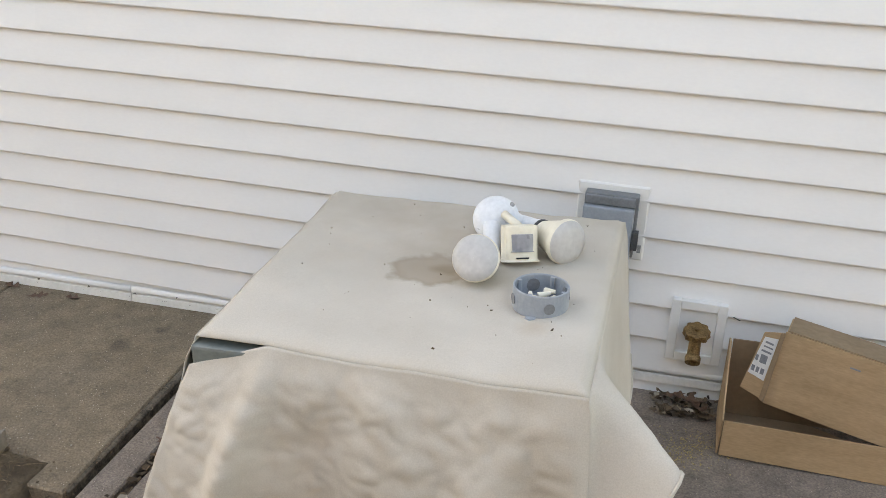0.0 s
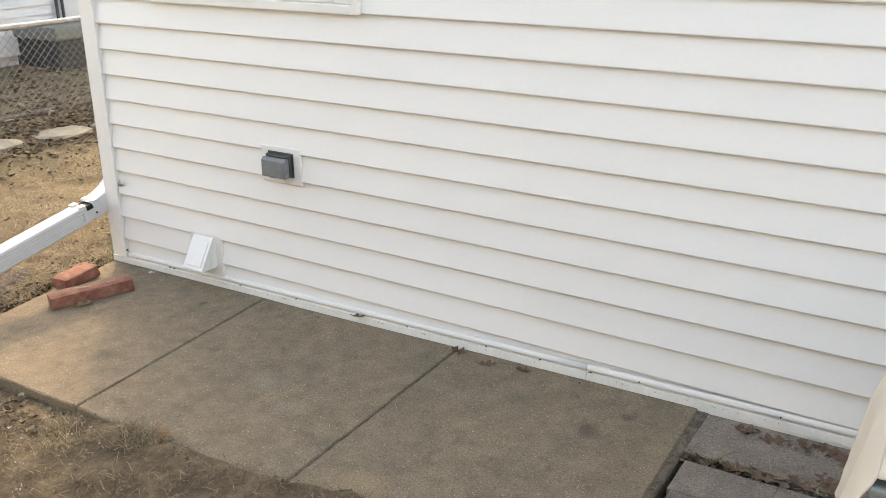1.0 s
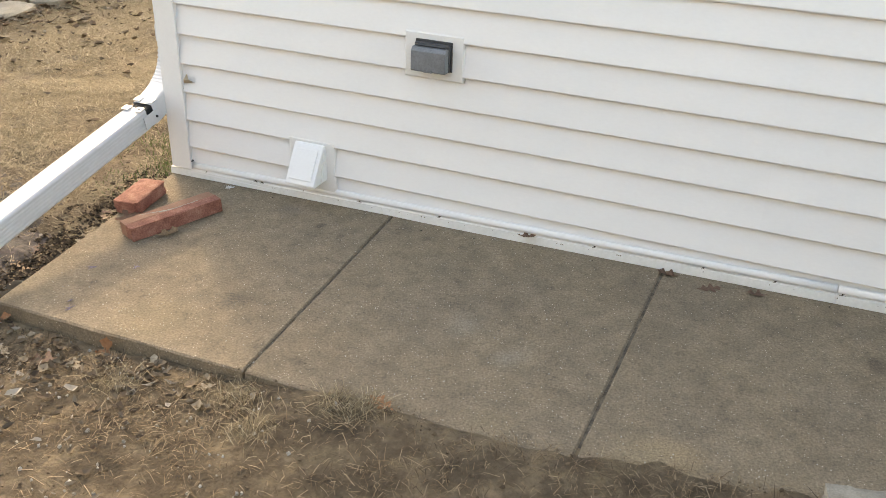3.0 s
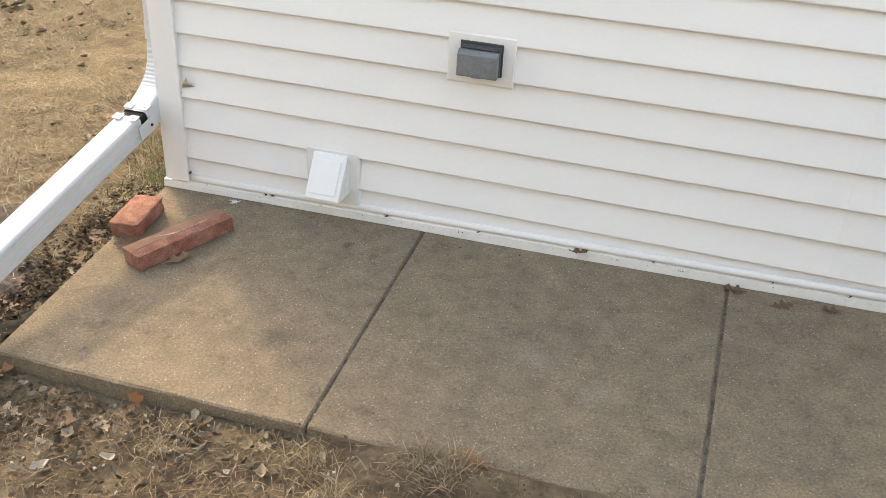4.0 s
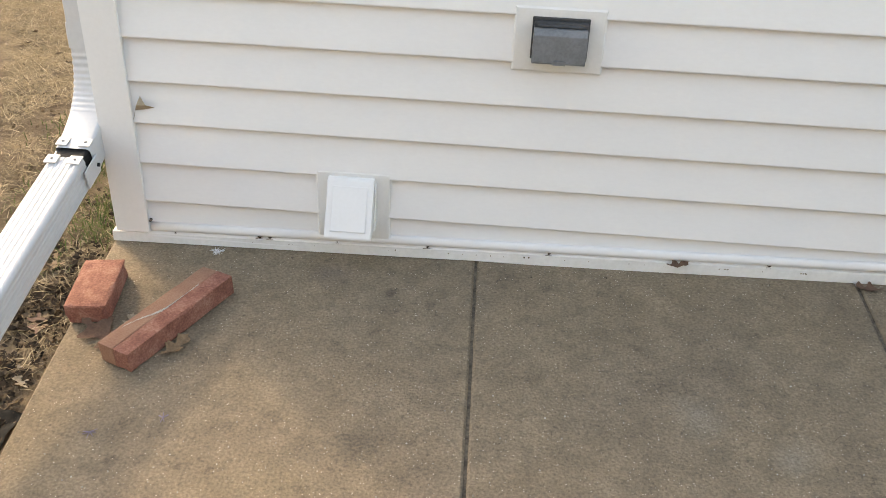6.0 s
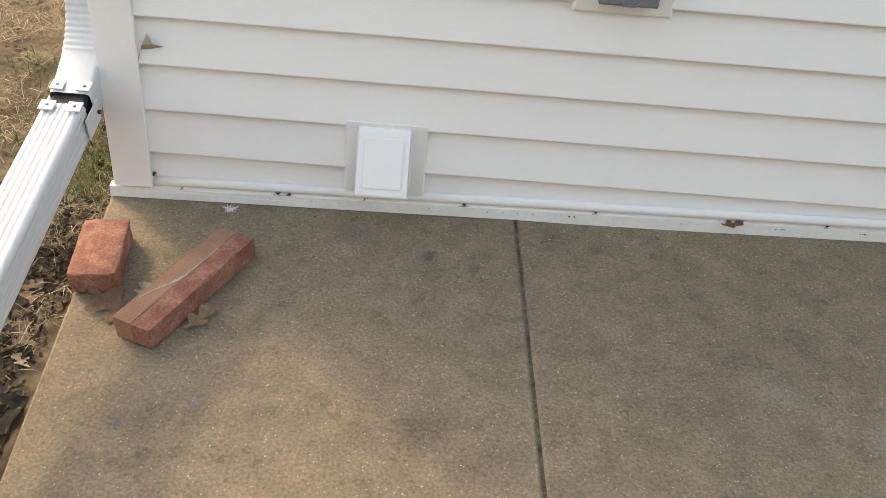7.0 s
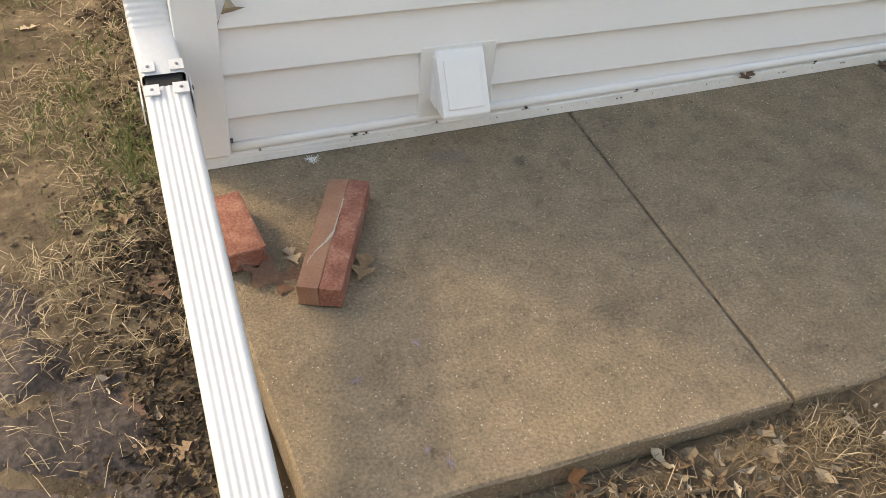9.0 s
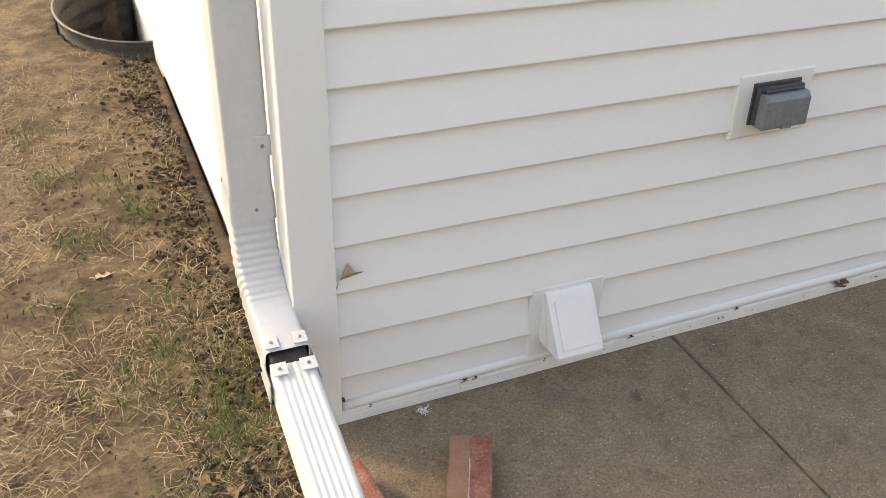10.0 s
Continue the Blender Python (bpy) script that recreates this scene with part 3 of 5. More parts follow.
for sx in (0.5305, 0.6435):
    part("rib", prism([(-0.0216, 0.215), (-0.030, 0.208), (-0.060, 0.104), (-0.0216, 0.104)], "x", sx, sx + 0.003), M_TRIM, vent)

# lockable outlet beside the covered unit
gfi = flanged_block("outlet_cover", 3.728, 0.455, 3.922, 0.668, "grey in-use outlet cover on a white mounting block", "outlet box")
part("body", box(3.752, -0.062, 0.476, 3.896, -0.0216, 0.650), M_GREY, gfi, bevel=0.004)
part("lid", box(3.752, -0.086, 0.474, 3.889, -0.0625, 0.621), M_GREY_LIGHT, gfi, "slate-grey hinged lid", bevel=0.006)
part("top_strip", box(3.756, -0.076, 0.624, 3.889, -0.0625, 0.647), M_GREY, gfi, bevel=0.003)
part("latch", box(3.890, -0.088, 0.508, 3.906, -0.064, 0.560), M_GREY_DARK, gfi, bevel=0.002)
part("lock_tab", box(3.9065, -0.078, 0.500, 3.916, -0.070, 0.520), M_GALV, gfi)
part("conduit", cyl((3.86, -0.035, 0.454), (3.86, -0.035, 0.05), 0.008, seg=12), M_GREY, gfi)

# hose tap in its recessed block
tap = tagged(thing("hose_tap"), "weathered brass garden hose tap in a white recessed block", "tap")
part("mounting_frame", frame_bm(4.018, 0.174, 4.170, 0.361, 0.026, -0.038, 0.0), M_BLOCK, tap, bevel=0.003)
part("recess", box(4.0445, -0.0270, 0.2005, 4.1435, -0.0200, 0.3345), M_TRIM, tap)
part("flange", cyl((4.094, -0.0270, 0.270), (4.094, -0.034, 0.270), 0.026, seg=20), M_BRASS, tap, bevel=0.0015)
body = bmesh.new()
cyl((4.094, -0.028, 0.270), (4.094, -0.085, 0.262), 0.013, seg=16, bm=body)
cyl((4.094, -0.080, 0.275), (4.094, -0.100, 0.215), 0.016, 0.0175, 16, body)
cyl((4.094, -0.072, 0.262), (4.094, -0.095, 0.300), 0.013, 0.010, 14, body)
part("valve_body", body, M_BRASS, tap, smooth=False)
mouth = Matrix.Translation((4.094, -0.098, 0.226)) @ Vector((0, -0.80, -0.60)).to_track_quat('Z', 'Y').to_matrix().to_4x4()
part("outlet_thread", lathe([(0.012, 0.0), (0.020, 0.0), (0.0215, 0.006), (0.0205, 0.020), (0.012, 0.021), (0.011, 0.006)], 22, m=mouth, close=False), M_BRASS, tap, smooth=False)
# black disc paints the shade inside the spout
part("bore_shade_disc", lathe([(0.0, 0.007), (0.0115, 0.007)], 20, m=mouth, close=False), M_SHADE_BLACK, tap, "black disc standing for shade in the spout")
wheel = bmesh.new()
wm = Matrix.Translation((4.094, -0.094, 0.300)) @ Matrix.Rotation(radians(14), 4, 'X')
lobes = []
for i in range(40):
    a = 2 * math.pi * i / 40
    r = 0.034 + 0.0024 * math.cos(8 * a)
    lobes.append((r * math.cos(a), r * math.sin(a)))
prism(lobes, "z", -0.010, 0.007, wheel)
bmesh.ops.transform(wheel, matrix=wm, verts=wheel.verts)
part("hand_wheel", wheel, M_BRASS, tap, bevel=0.0015)
cap = cyl((0, 0, 0.007), (0, 0, 0.014), 0.007, seg=10)
bmesh.ops.transform(cap, matrix=wm, verts=cap.verts)
part("screw", cap, M_BRASS, tap)
wire = cyl((4.172, -0.018, 0.330), (4.205, -0.030, 0.322), 0.0016, seg=6)
tagged(part("wire_stub", wire, M_GREY_DARK), "short dark wire stub sticking out of siding", "wire")
# small dark studs; the one by the corner stands for a narrow dark slit
for x, z, r in ((0.092, 0.068, 0.0038), (2.86, 0.098, 0.003), (2.44, 0.091, 0.0025)):
    tagged(part("dark_stud", cyl((x, -0.020, z), (x, -0.0285, z - 0.001), r, r * 0.7, 10), M_GREY_DARK), "small dark round stud at the siding's foot", "plug")

# ---- downspout ----
DX = -0.036
spout = tagged(thing("downspout"), "white aluminium downspout with ribbed elbow and hinged extension", "downspout")


def rect_section(w, h, r=0.008, flutes=True):
    """Rounded rectangle with shallow flutes down its broad faces."""
    pts = []
    hw, hh = w / 2, h / 2
    for cx, cy, a0 in ((hw - r, hh - r, 0), (-hw + r, hh - r, 90), (-hw + r, -hh + r, 180), (hw - r, -hh + r, 270)):
        for k in range(4):
            a = radians(a0 + 30 * k)
            pts.append((cx + r * math.cos(a), cy + r * math.sin(a)))
    if not flutes:
        return pts
    out = []
    for i, p in enumerate(pts):
        out.append(p)
        q = pts[(i + 1) % len(pts)]
        d = math.hypot(q[0] - p[0], q[1] - p[1])
        if d > 0.02:
            nrm = ((q[1] - p[1]) / d, -(q[0] - p[0]) / d)
            for k in range(1, 32):
                t = k / 32
                dep = 0.0007 * (1 - math.cos(2 * math.pi * 5 * t))
                out.append((p[0] + (q[0] - p[0]) * t - nrm[0] * dep, p[1] + (q[1] - p[1]) * t - nrm[1] * dep))
    return out


def along(p, d):
    """Frame at p whose z runs along d in the plane x = const; its x stays the world's x."""
    d = Vector(d).normalized()
    x = Vector((1, 0, 0))
    y = d.cross(x)
    return Matrix(((x.x, y.x, d.x, p[0]), (x.y, y.y, d.y, p[1]), (x.z, y.z, d.z, p[2]), (0, 0, 0, 1)))


VW, VH = 0.078, 0.080
VY = 0.100
part("upper_pipe", sweep(rect_section(VW, VH, 0.006, False), [(along((DX, VY, z), (0, 0, -1)), 1) for z in (2.5, 0.47)]), M_PIPE, spout)
part("sleeve", sweep(rect_section(VW + 0.004, VH + 0.004, 0.007, False), [(along((DX, VY, z), (0, 0, -1)), s) for z, s in ((0.520, 1.0), (0.500, 1.02), (0.462, 1.02))]), M_PIPE, spout)
slope = Vector((0, -0.972, -0.192)).normalized()
hinge = Vector((-0.028, -0.096, 0.252))
p0, p1, p2, p3 = Vector((DX, VY, 0.466)), Vector((DX, VY, 0.335)), Vector((-0.034, 0.030, 0.290)), hinge
stations = []
for k in range(97):
    t = k / 96
    p = p0 * (1 - t) ** 3 + p1 * 3 * t * (1 - t) ** 2 + p2 * 3 * t * t * (1 - t) + p3 * t ** 3
    d = (p1 - p0) * 3 * (1 - t) ** 2 + (p2 - p1) * 6 * t * (1 - t) + (p3 - p2) * 3 * t * t
    rib = 1.0 + (0.045 * (0.5 + 0.5 * math.cos(2 * math.pi * k / 6)) if 5 < k < 61 else 0.012)
    stations.append((along(p, d), rib))
part("elbow", sweep(rect_section(VW, VH, 0.008, False), stations), M_PIPE, spout, "ribbed white elbow", smooth=True)
# solid black core gives the hinge gap its shade, with the black bracket
part("hinge_shade_core", sweep(rect_section(0.068, 0.068, 0.006, False), [(along(hinge - slope * 0.03, slope), 1), (along(hinge + slope * 0.05, slope), 1)], caps=True), M_SHADE_BLACK, spout, "solid black core standing for gap shade and bracket")
EXT = hinge + slope * 0.036
part("extension", sweep(rect_section(0.080, 0.080, 0.011), [(along(EXT, slope), 1.0), (along(EXT + slope * 1.02, slope), 1.0)]), M_PIPE, spout, "long fluted extension pipe", smooth=True)
for sx in (-0.029, 0.023):
    for off, w in ((-0.014, 0.026), (0.050, 0.028)):
        bm = box(sx - w / 2, -0.0015, -0.014, sx + w / 2, 0.0015, 0.014)
        top = along(hinge + slope * off, slope) @ Matrix.Translation((0.003, 0.0445, 0))
        bmesh.ops.transform(bm, matrix=top, verts=bm.verts)
        plate = part("hinge_tab", bm, M_PIPE, spout, bevel=0.0006)
        bm = bmesh.new()
        bmesh.ops.create_uvsphere(bm, u_segments=10, v_segments=6, radius=0.0035, matrix=top @ Matrix.Translation((sx, 0.0025, 0)) @ Matrix.Diagonal((1, 0.6, 1, 1)))
        part("rivet", bm, M_GALV, plate)
for sx in (-0.046, 0.046):
    bm = box(-0.0015, -0.026, -0.030, 0.0015, 0.020, 0.040)
    bmesh.ops.transform(bm, matrix=along(hinge + slope * 0.022, slope) @ Matrix.Translation((sx, 0.0, 0)), verts=bm.verts)
    part("hinge_side", bm, M_PIPE, spout, bevel=0.0005)
    part("pivot", cyl(hinge + Vector((sx * 0.97, 0, -0.004)), hinge + Vector((sx * 1.12, 0, -0.004)), 0.0045, seg=10), M_SHADE_BLACK, spout)
strap = part("strap", box(DX + 0.014, VY - 0.0435, 0.590, DX + 0.046, VY - 0.0402, 0.630), M_PIPE, spout, bevel=0.001)
part("screw", cyl((DX + 0.026, VY - 0.0435, 0.610), (DX + 0.026, VY - 0.0450, 0.610), 0.004, seg=8), M_GALV, strap)
part("sleeve_screw", cyl((DX + 0.006, VY - 0.0425, 0.487), (DX + 0.006, VY - 0.0460, 0.487), 0.003, seg=8), M_GALV, spout)

# ---- covered condenser unit, and what lies on it ----
unit = tagged(thing("air_conditioner", pose(3.548, -0.800, slab_z(3.55, -0.80) - 0.03, 2.6, -2.2, 1.5)), "grey-green metal condenser cabinet under a fabric cover", "air conditioner")
UZ = slab_z(3.55, -0.80) - 0.03
part("cabinet", box(-0.330, -0.325, 0.05, 0.310, 0.322, 0.688 - UZ), M_METAL, unit, bevel=0.006)
part("base_pan", box(-0.335, -0.345, 0.0, 0.33, 0.345, 0.05), M_GREY_DARK, unit, bevel=0.004)
for k in range(22):
    part("louvre", box(-0.3335, -0.305, 0.08 + 0.026 * k, -0.330, 0.31, 0.094 + 0.026 * k), M_METAL, unit)


def fabric_material():
    m = material("beige_canvas", ((0.440, 0.400, 0.340), (0.565, 0.520, 0.455)), 4.5, 420, 0.85, 0.18, spread=(0.30, 0.62), depth=0.0012)
    n, l = m.node_tree.nodes, m.node_tree.links
    b = n["Principled BSDF"]
    base = b.inputs["Base Color"].links[0].from_socket
    geo = n.new("ShaderNodeNewGeometry")

    def blot(centre, size, stretch, colour, amount, src, hard):
        sub = n.new("ShaderNodeVectorMath")
        sub.operation = 'SUBTRACT'
        l.new(geo.outputs["Position"], sub.inputs[0])
        sub.inputs[1].default_value = centre
        mul = n.new("ShaderNodeVectorMath")
        mul.operation = 'MULTIPLY'
        l.new(sub.outputs[0], mul.inputs[0])
        mul.inputs[1].default_value = stretch
        ln = n.new("ShaderNodeVectorMath")
        ln.operation = 'LENGTH'
        l.new(mul.outputs[0], ln.inputs[0])
        nt = n.new("ShaderNodeTexNoise")
        nt.inputs["Scale"].default_value, nt.inputs["Detail"].default_value = 14, 5
        l.new(geo.outputs["Position"], nt.inputs["Vector"])
        ma = n.new("ShaderNodeMath")
        ma.operation = 'MULTIPLY_ADD'
        ma.inputs[1].default_value = size * 1.3
        l.new(nt.outputs[0], ma.inputs[0])
        l.new(ln.outputs["Value"], ma.inputs[2])
        r = n.new("ShaderNodeMapRange")
        r.inputs[1].default_value, r.inputs[2].default_value = size * (1.65 - hard), size * 1.65
        r.inputs[3].default_value, r.inputs[4].default_value = amount, 0
        l.new(ma.outputs[0], r.inputs[0])
        x = n.new("ShaderNodeMix")
        x.data_type = 'RGBA'
        l.new(r.outputs[0], x.inputs[0])
        l.new(src, x.inputs[6])
        x.inputs[7].default_value = (*colour, 1)
        return x.outputs[2]
    c = blot((3.558, -0.627, 0.715), 0.40, (0.8, 1.2, 0.2), (0.45, 0.385, 0.31), 0.75, base, 1.2)
    c = blot((3.543, -0.812, 0.715), 0.085, (1, 1.1, 0.2), (0.24, 0.18, 0.12), 0.70, c, 0.22)
    c = blot((3.543, -0.812, 0.715), 0.072, (1, 1.1, 0.2), (0.42, 0.355, 0.28), 0.5, c, 0.25)
    c = blot((3.573, -0.799, 0.715), 0.045, (1, 1.6, 0.2), (0.23, 0.17, 0.11), 0.7, c, 0.6)
    c = blot((3.588, -0.727, 0.715), 0.16, (0.8, 1.2, 0.2), (0.36, 0.30, 0.235), 0.45, c, 0.9)
    c = blot((3.388, -0.527, 0.715), 0.20, (0.7, 1.5, 0.2), (0.40, 0.34, 0.27), 0.5, c, 0.9)
    c = blot((3.788, -0.447, 0.715), 0.16, (0.8, 1.8, 0.2), (0.38, 0.325, 0.26), 0.5, c, 0.9)
    c = blot((3.788, -0.987, 0.715), 0.04, (1, 1, 0.2), (0.42, 0.32, 0.22), 0.4, c, 0.8)
    l.new(c, b.inputs["Base Color"])
    return m


M_CANVAS = fabric_material()
cover = tagged(thing("fabric_cover", pose(0, 0, 0.745)), "stained beige canvas cover pulled over the condenser", "cover")
FLc, FRc, BRc, BLc = Vector((3.209, -1.152, 0.689)), Vector((3.913, -1.170, 0.713)), Vector((3.891, -0.430, 0.728)), Vector((3.195, -0.460, 0.720))


def sheet(name, f, nu, nv, thick=0.002, label=""):
    """A cloth panel from f(u, v), with thickness, in world coordinates."""
    bm = bmesh.new()
    g = [[bm.verts.new(f(i / nu, j / nv)) for i in range(nu + 1)] for j in range(nv + 1)]
    for a, b in zip(g, g[1:]):
        for i in range(nu):
            bm.faces.new((a[i], a[i + 1], b[i + 1], b[i]))
    ob = part(name, bm, M_CANVAS, cover, label, smooth=True)
    ob.matrix_parent_inverse = cover.matrix_world.inverted()
    sm = ob.modifiers.new("thickness", 'SOLIDIFY')
    sm.thickness, sm.offset = thick, -1
    return ob


cover.matrix_world = pose(0, 0, 0)


def top_f(u, v):
    p = BLc.lerp(BRc, u).lerp(FLc.lerp(FRc, u), v)
    edge = min(u, 1 - u, v, 1 - v)
    p.z += 0.003 * abs(nz(p.x + 0.4 * p.y, p.y, 2, 9)) + 0.005 * nz(p.x, p.y, 0, 5) - 0.004 * smooth_step(0.06, 0.0, edge) - 0.011 * smooth_step(0.022, 0.0, edge) - 0.006 * smooth_step(0.25, 0.5, edge) + 0.0025 * nz(p.x, p.y, 5, 14)
    return p


def wrinkle(p, s=1.0):
    return 0.009 * s * nz(p.x * 2.2 + 0.3 * p.z, p.z * 0.6, p.y, 4.5) + 0.006 * s * abs(nz(p.x * 1.3 + 0.5 * p.z, p.z * 0.7 - 0.4 * p.x, p.y, 7)) + 0.0036 * s * abs(nz(p.x - p.z, 0.7 * p.z + 0.7 * p.x, p.y, 27)) + 0.0016 * nz(p.x, p.z, p.y + 3, 48) + 0.0045 * s * abs(nz(p.x * 1.1 + p.z * 0.8, p.z * 1.5 - 0.5 * p.x, p.y + 7, 13))


def front_f(u, v):
    """Front drape: its top left corner has slipped down and left the cabinet's corner bare."""
    edge = Vector(top_f(u, 1.0))
    top = edge + Vector((-0.012, -0.010, -0.055)) * (1 - min(1.0, u / 0.20))
    low = Vector((3.106 + 0.857 * u, -1.240 - 0.02 * math.sin(math.pi * u) + -0.008 * u, 0.310 + 0.02 * u))
    p = top.lerp(low, v)
    fold = 0.042 * math.exp(-((u - 0.22 + 0.05 * v) / 0.042) ** 2) * min(1, v * 2.5)
    hollow = 0.034 * math.exp(-((u - 0.40 + 0.04 * v) / 0.08) ** 2) * smooth_step(0.05, 0.5, v) + 0.03 * math.exp(-((u - 0.86 - 0.06 * v) / 0.07) ** 2) * smooth_step(0.1, 0.6, v)
    hollow += 0.040 * v * smooth_step(0.0, 0.10, 0.97 - 0.36 * v - u) * smooth_step(0.10, 0.30, u)
    inner = smooth_step(0.0, 0.15, v) * smooth_step(1.0, 0.93, u)
    p.y += -fold + hollow - (0.012 * math.sin(math.pi * min(1, v * 1.2)) + wrinkle(p, 1.6)) * inner
    return p.lerp(Vector(right_f(0.0, v)), smooth_step(0.88, 1.0, u))


def right_f(u, v):
    """Side from the front corner back; near the front it is pulled out into an ear whose hem is lifted."""
    top = Vector(top_f(1.0, 1.0 - u))
    lift = math.exp(-((u - 0.10) / 0.10) ** 2)
    drop = 0.385 - 0.05 * u - 0.275 * lift * smooth_step(0.0, 0.06, u)
    out = 0.004 * smooth_step(0, 0.1, v) + 0.026 * v + 0.02 * v * u
    p = top + Vector((out, -0.073 * v * (1 - smooth_step(0, 0.5, u)), -drop * v))
    p += Vector((0.125, -0.015, 0.0)) * lift * smooth_step(0.0, 0.07, u) * v ** 0.8
    p.x += 0.010 * math.sin(u * 9 + 1) * v * smooth_step(0.2, 0.4, u) + wrinkle(p, 0.8) * v * smooth_step(0.0, 0.1, u)
    return p


def left_f(u, v):
    top = Vector(top_f(0.0, u))
    p = top + Vector((-0.045 * v - 0.02 * smooth_step(0, 0.2, v) - 0.03 * v * u, -0.03 * v * u, -0.37 * v))
    p.x -= 0.020 * math.exp(-((u - 0.30) / 0.05) ** 2) * smooth_step(0.1, 0.4, v) + 0.012 * math.sin(u * 11) * v + wrinkle(p, 0.8) * v
    return p.lerp(Vector(front_f(0.0, max(0.0, (v - 0.15) / 0.85))), smooth_step(0.86, 1.0, u) * smooth_step(0.08, 0.3, v))


def back_f(u, v):
    top = Vector(top_f(1.0 - u, 0.0))
    p = top + Vector((0, 0.03 * v, -0.36 * v))
    p.y += wrinkle(p, 0.8) * v
    return p


sheet("top_panel", top_f, 90, 90)
sheet("front_panel", front_f, 120, 66, label="wrinkled front drape slipped down at one corner")
sheet("side_panel", right_f, 60, 30)
sheet("side_panel", left_f, 50, 30)
sheet("back_panel", back_f, 30, 20)


def piping(f, v, n, name="piping"):
    bm = bmesh.new()
    ring = [(0.0032 * math.cos(a), 0.0032 * math.sin(a)) for a in [2 * math.pi * k / 8 for k in range(8)]]
    pts = [Vector(f(i / n, v)) for i in range(n + 1)]
    st = []
    for i, p in enumerate(pts):
        d = pts[min(n, i + 1)] - pts[max(0, i - 1)]
        st.append((Matrix.Translation(p) @ d.to_track_quat('Z', 'Y').to_matrix().to_4x4(), 1))
    part(name, sweep(ring, st, bm), M_CANVAS, cover, smooth=True)


piping(front_f, 1.0, 60)
piping(right_f, 1.0, 60)
piping(left_f, 1.0, 50)

# old twin flood light, lying on the cover
flood = tagged(thing("flood_light"), "old white twin flood light with cream motion sensor, lying on cover", "flood light")
TOPZ = 0.718
part("canopy", lathe([(0.0, 0.0), (0.047, 0.0), (0.050, 0.004), (0.050, 0.020), (0.046, 0.030), (0.030, 0.037), (0.0, 0.040)], 32,
                     m=Matrix.Translation((3.630, -0.618, TOPZ + 0.040)) @ Matrix.Rotation(radians(62), 4, 'X') @ Matrix.Rotation(radians(10), 4, 'Y'), close=False), M_ENAMEL, flood, "round white enamel canopy", smooth=True)


def spot(elbow, lens_c, facing, r, tone):
    """An arm tube, a socket cup, a bulb's reflector cone and its frosted lens."""
    elbow, lens_c, facing = Vector(elbow), Vector(lens_c), Vector(facing).normalized()
    neck = lens_c - facing * 0.075
    turn = facing.to_track_quat('Z', 'Y').to_matrix().to_4x4()
    s = part("socket", lathe([(0.0, -0.085), (0.016, -0.083), (0.020, -0.070), (0.022, -0.030), (0.025, 0.0), (0.026, 0.012), (0.0, 0.012)], 24, m=Matrix.Translation(neck) @ turn, close=False), M_ENAMEL, flood, smooth=True)
    b = part("bulb", lathe([(0.026, 0.004), (0.030, 0.020), (r * 0.84, 0.055), (r, 0.070), (r * 1.01, 0.076), (r * 0.97, 0.081)], 32, m=Matrix.Translation(neck) @ turn, close=False), tone, flood, "cream-white reflector bulb", smooth=True)
    part("lens", lathe([(r * 0.985, 0.0785), (r * 0.93, 0.085), (r * 0.6, 0.090), (0.0005, 0.092)], 32, m=Matrix.Translation(neck) @ turn, close=False), M_LENS, b, "frosted glass lens", smooth=True)
    back = neck - facing * 0.07
    part("knuckle", cyl(back + Vector((-0.012, 0, 0)), back + Vector((0.012, 0, 0)), 0.012, seg=14), M_ENAMEL, flood, bevel=0.001)
    part("arm", cyl(elbow, back, 0.019, 0.017, 18), M_ENAMEL, flood, smooth=True)
    part("collar", cyl(neck - facing * 0.004, neck + facing * 0.003, 0.0275, seg=20), M_GREY_DARK, flood)


spot((3.630, -0.663, TOPZ + 0.050), (3.642, -0.843, TOPZ + 0.046), (-0.05, -0.90, 0.50), 0.047, M_CREAM)
spot((3.658, -0.643, TOPZ + 0.062), (3.793, -0.700, TOPZ + 0.046), (0.72, -0.62, 0.08), 0.047, M_CREAM)
sm = Matrix.Translation((3.702, -0.718, TOPZ + 0.036)) @ Matrix.Rotation(radians(24), 4, 'Z') @ Matrix.Rotation(radians(-20), 4, 'X')
sb = bmesh.new()
prism([(-0.034, 0.026), (-0.034, -0.020), (-0.026, -0.027), (-0.013, -0.031), (0.0, -0.0325), (0.013, -0.031), (0.026, -0.027), (0.034, -0.020), (0.034, 0.026), (0.018, 0.034), (-0.018, 0.034)], "z", -0.036, 0.038, sb)
bmesh.ops.transform(sb, matrix=sm, verts=sb.verts)
head = part("sensor_head", sb, M_CREAM, flood, "boxy cream motion sensor", bevel=0.005)
sl = bmesh.new()
prism([(-0.0225, -0.024), (-0.0225, -0.0295), (-0.012, -0.0335), (0.0, -0.0345), (0.012, -0.0335), (0.0225, -0.0295), (0.0225, -0.024)], "z", -0.016, 0.020, sl)
bmesh.ops.transform(sl, matrix=sm, verts=sl.verts)
part("sensor_window", sl, M_SENSOR, head, "smoky grey sensor window", bevel=0.002)
sl = box(-0.014, -0.0345, -0.030, 0.012, -0.0322, -0.0268)
bmesh.ops.transform(sl, matrix=sm, verts=sl.verts)
part("printed_bar", sl, M_SHADE_BLACK, head)
part("sensor_stalk", cyl((3.654, -0.650, TOPZ + 0.068), (3.695, -0.693, TOPZ + 0.062), 0.009, seg=12), M_CREAM, flood, smooth=True)
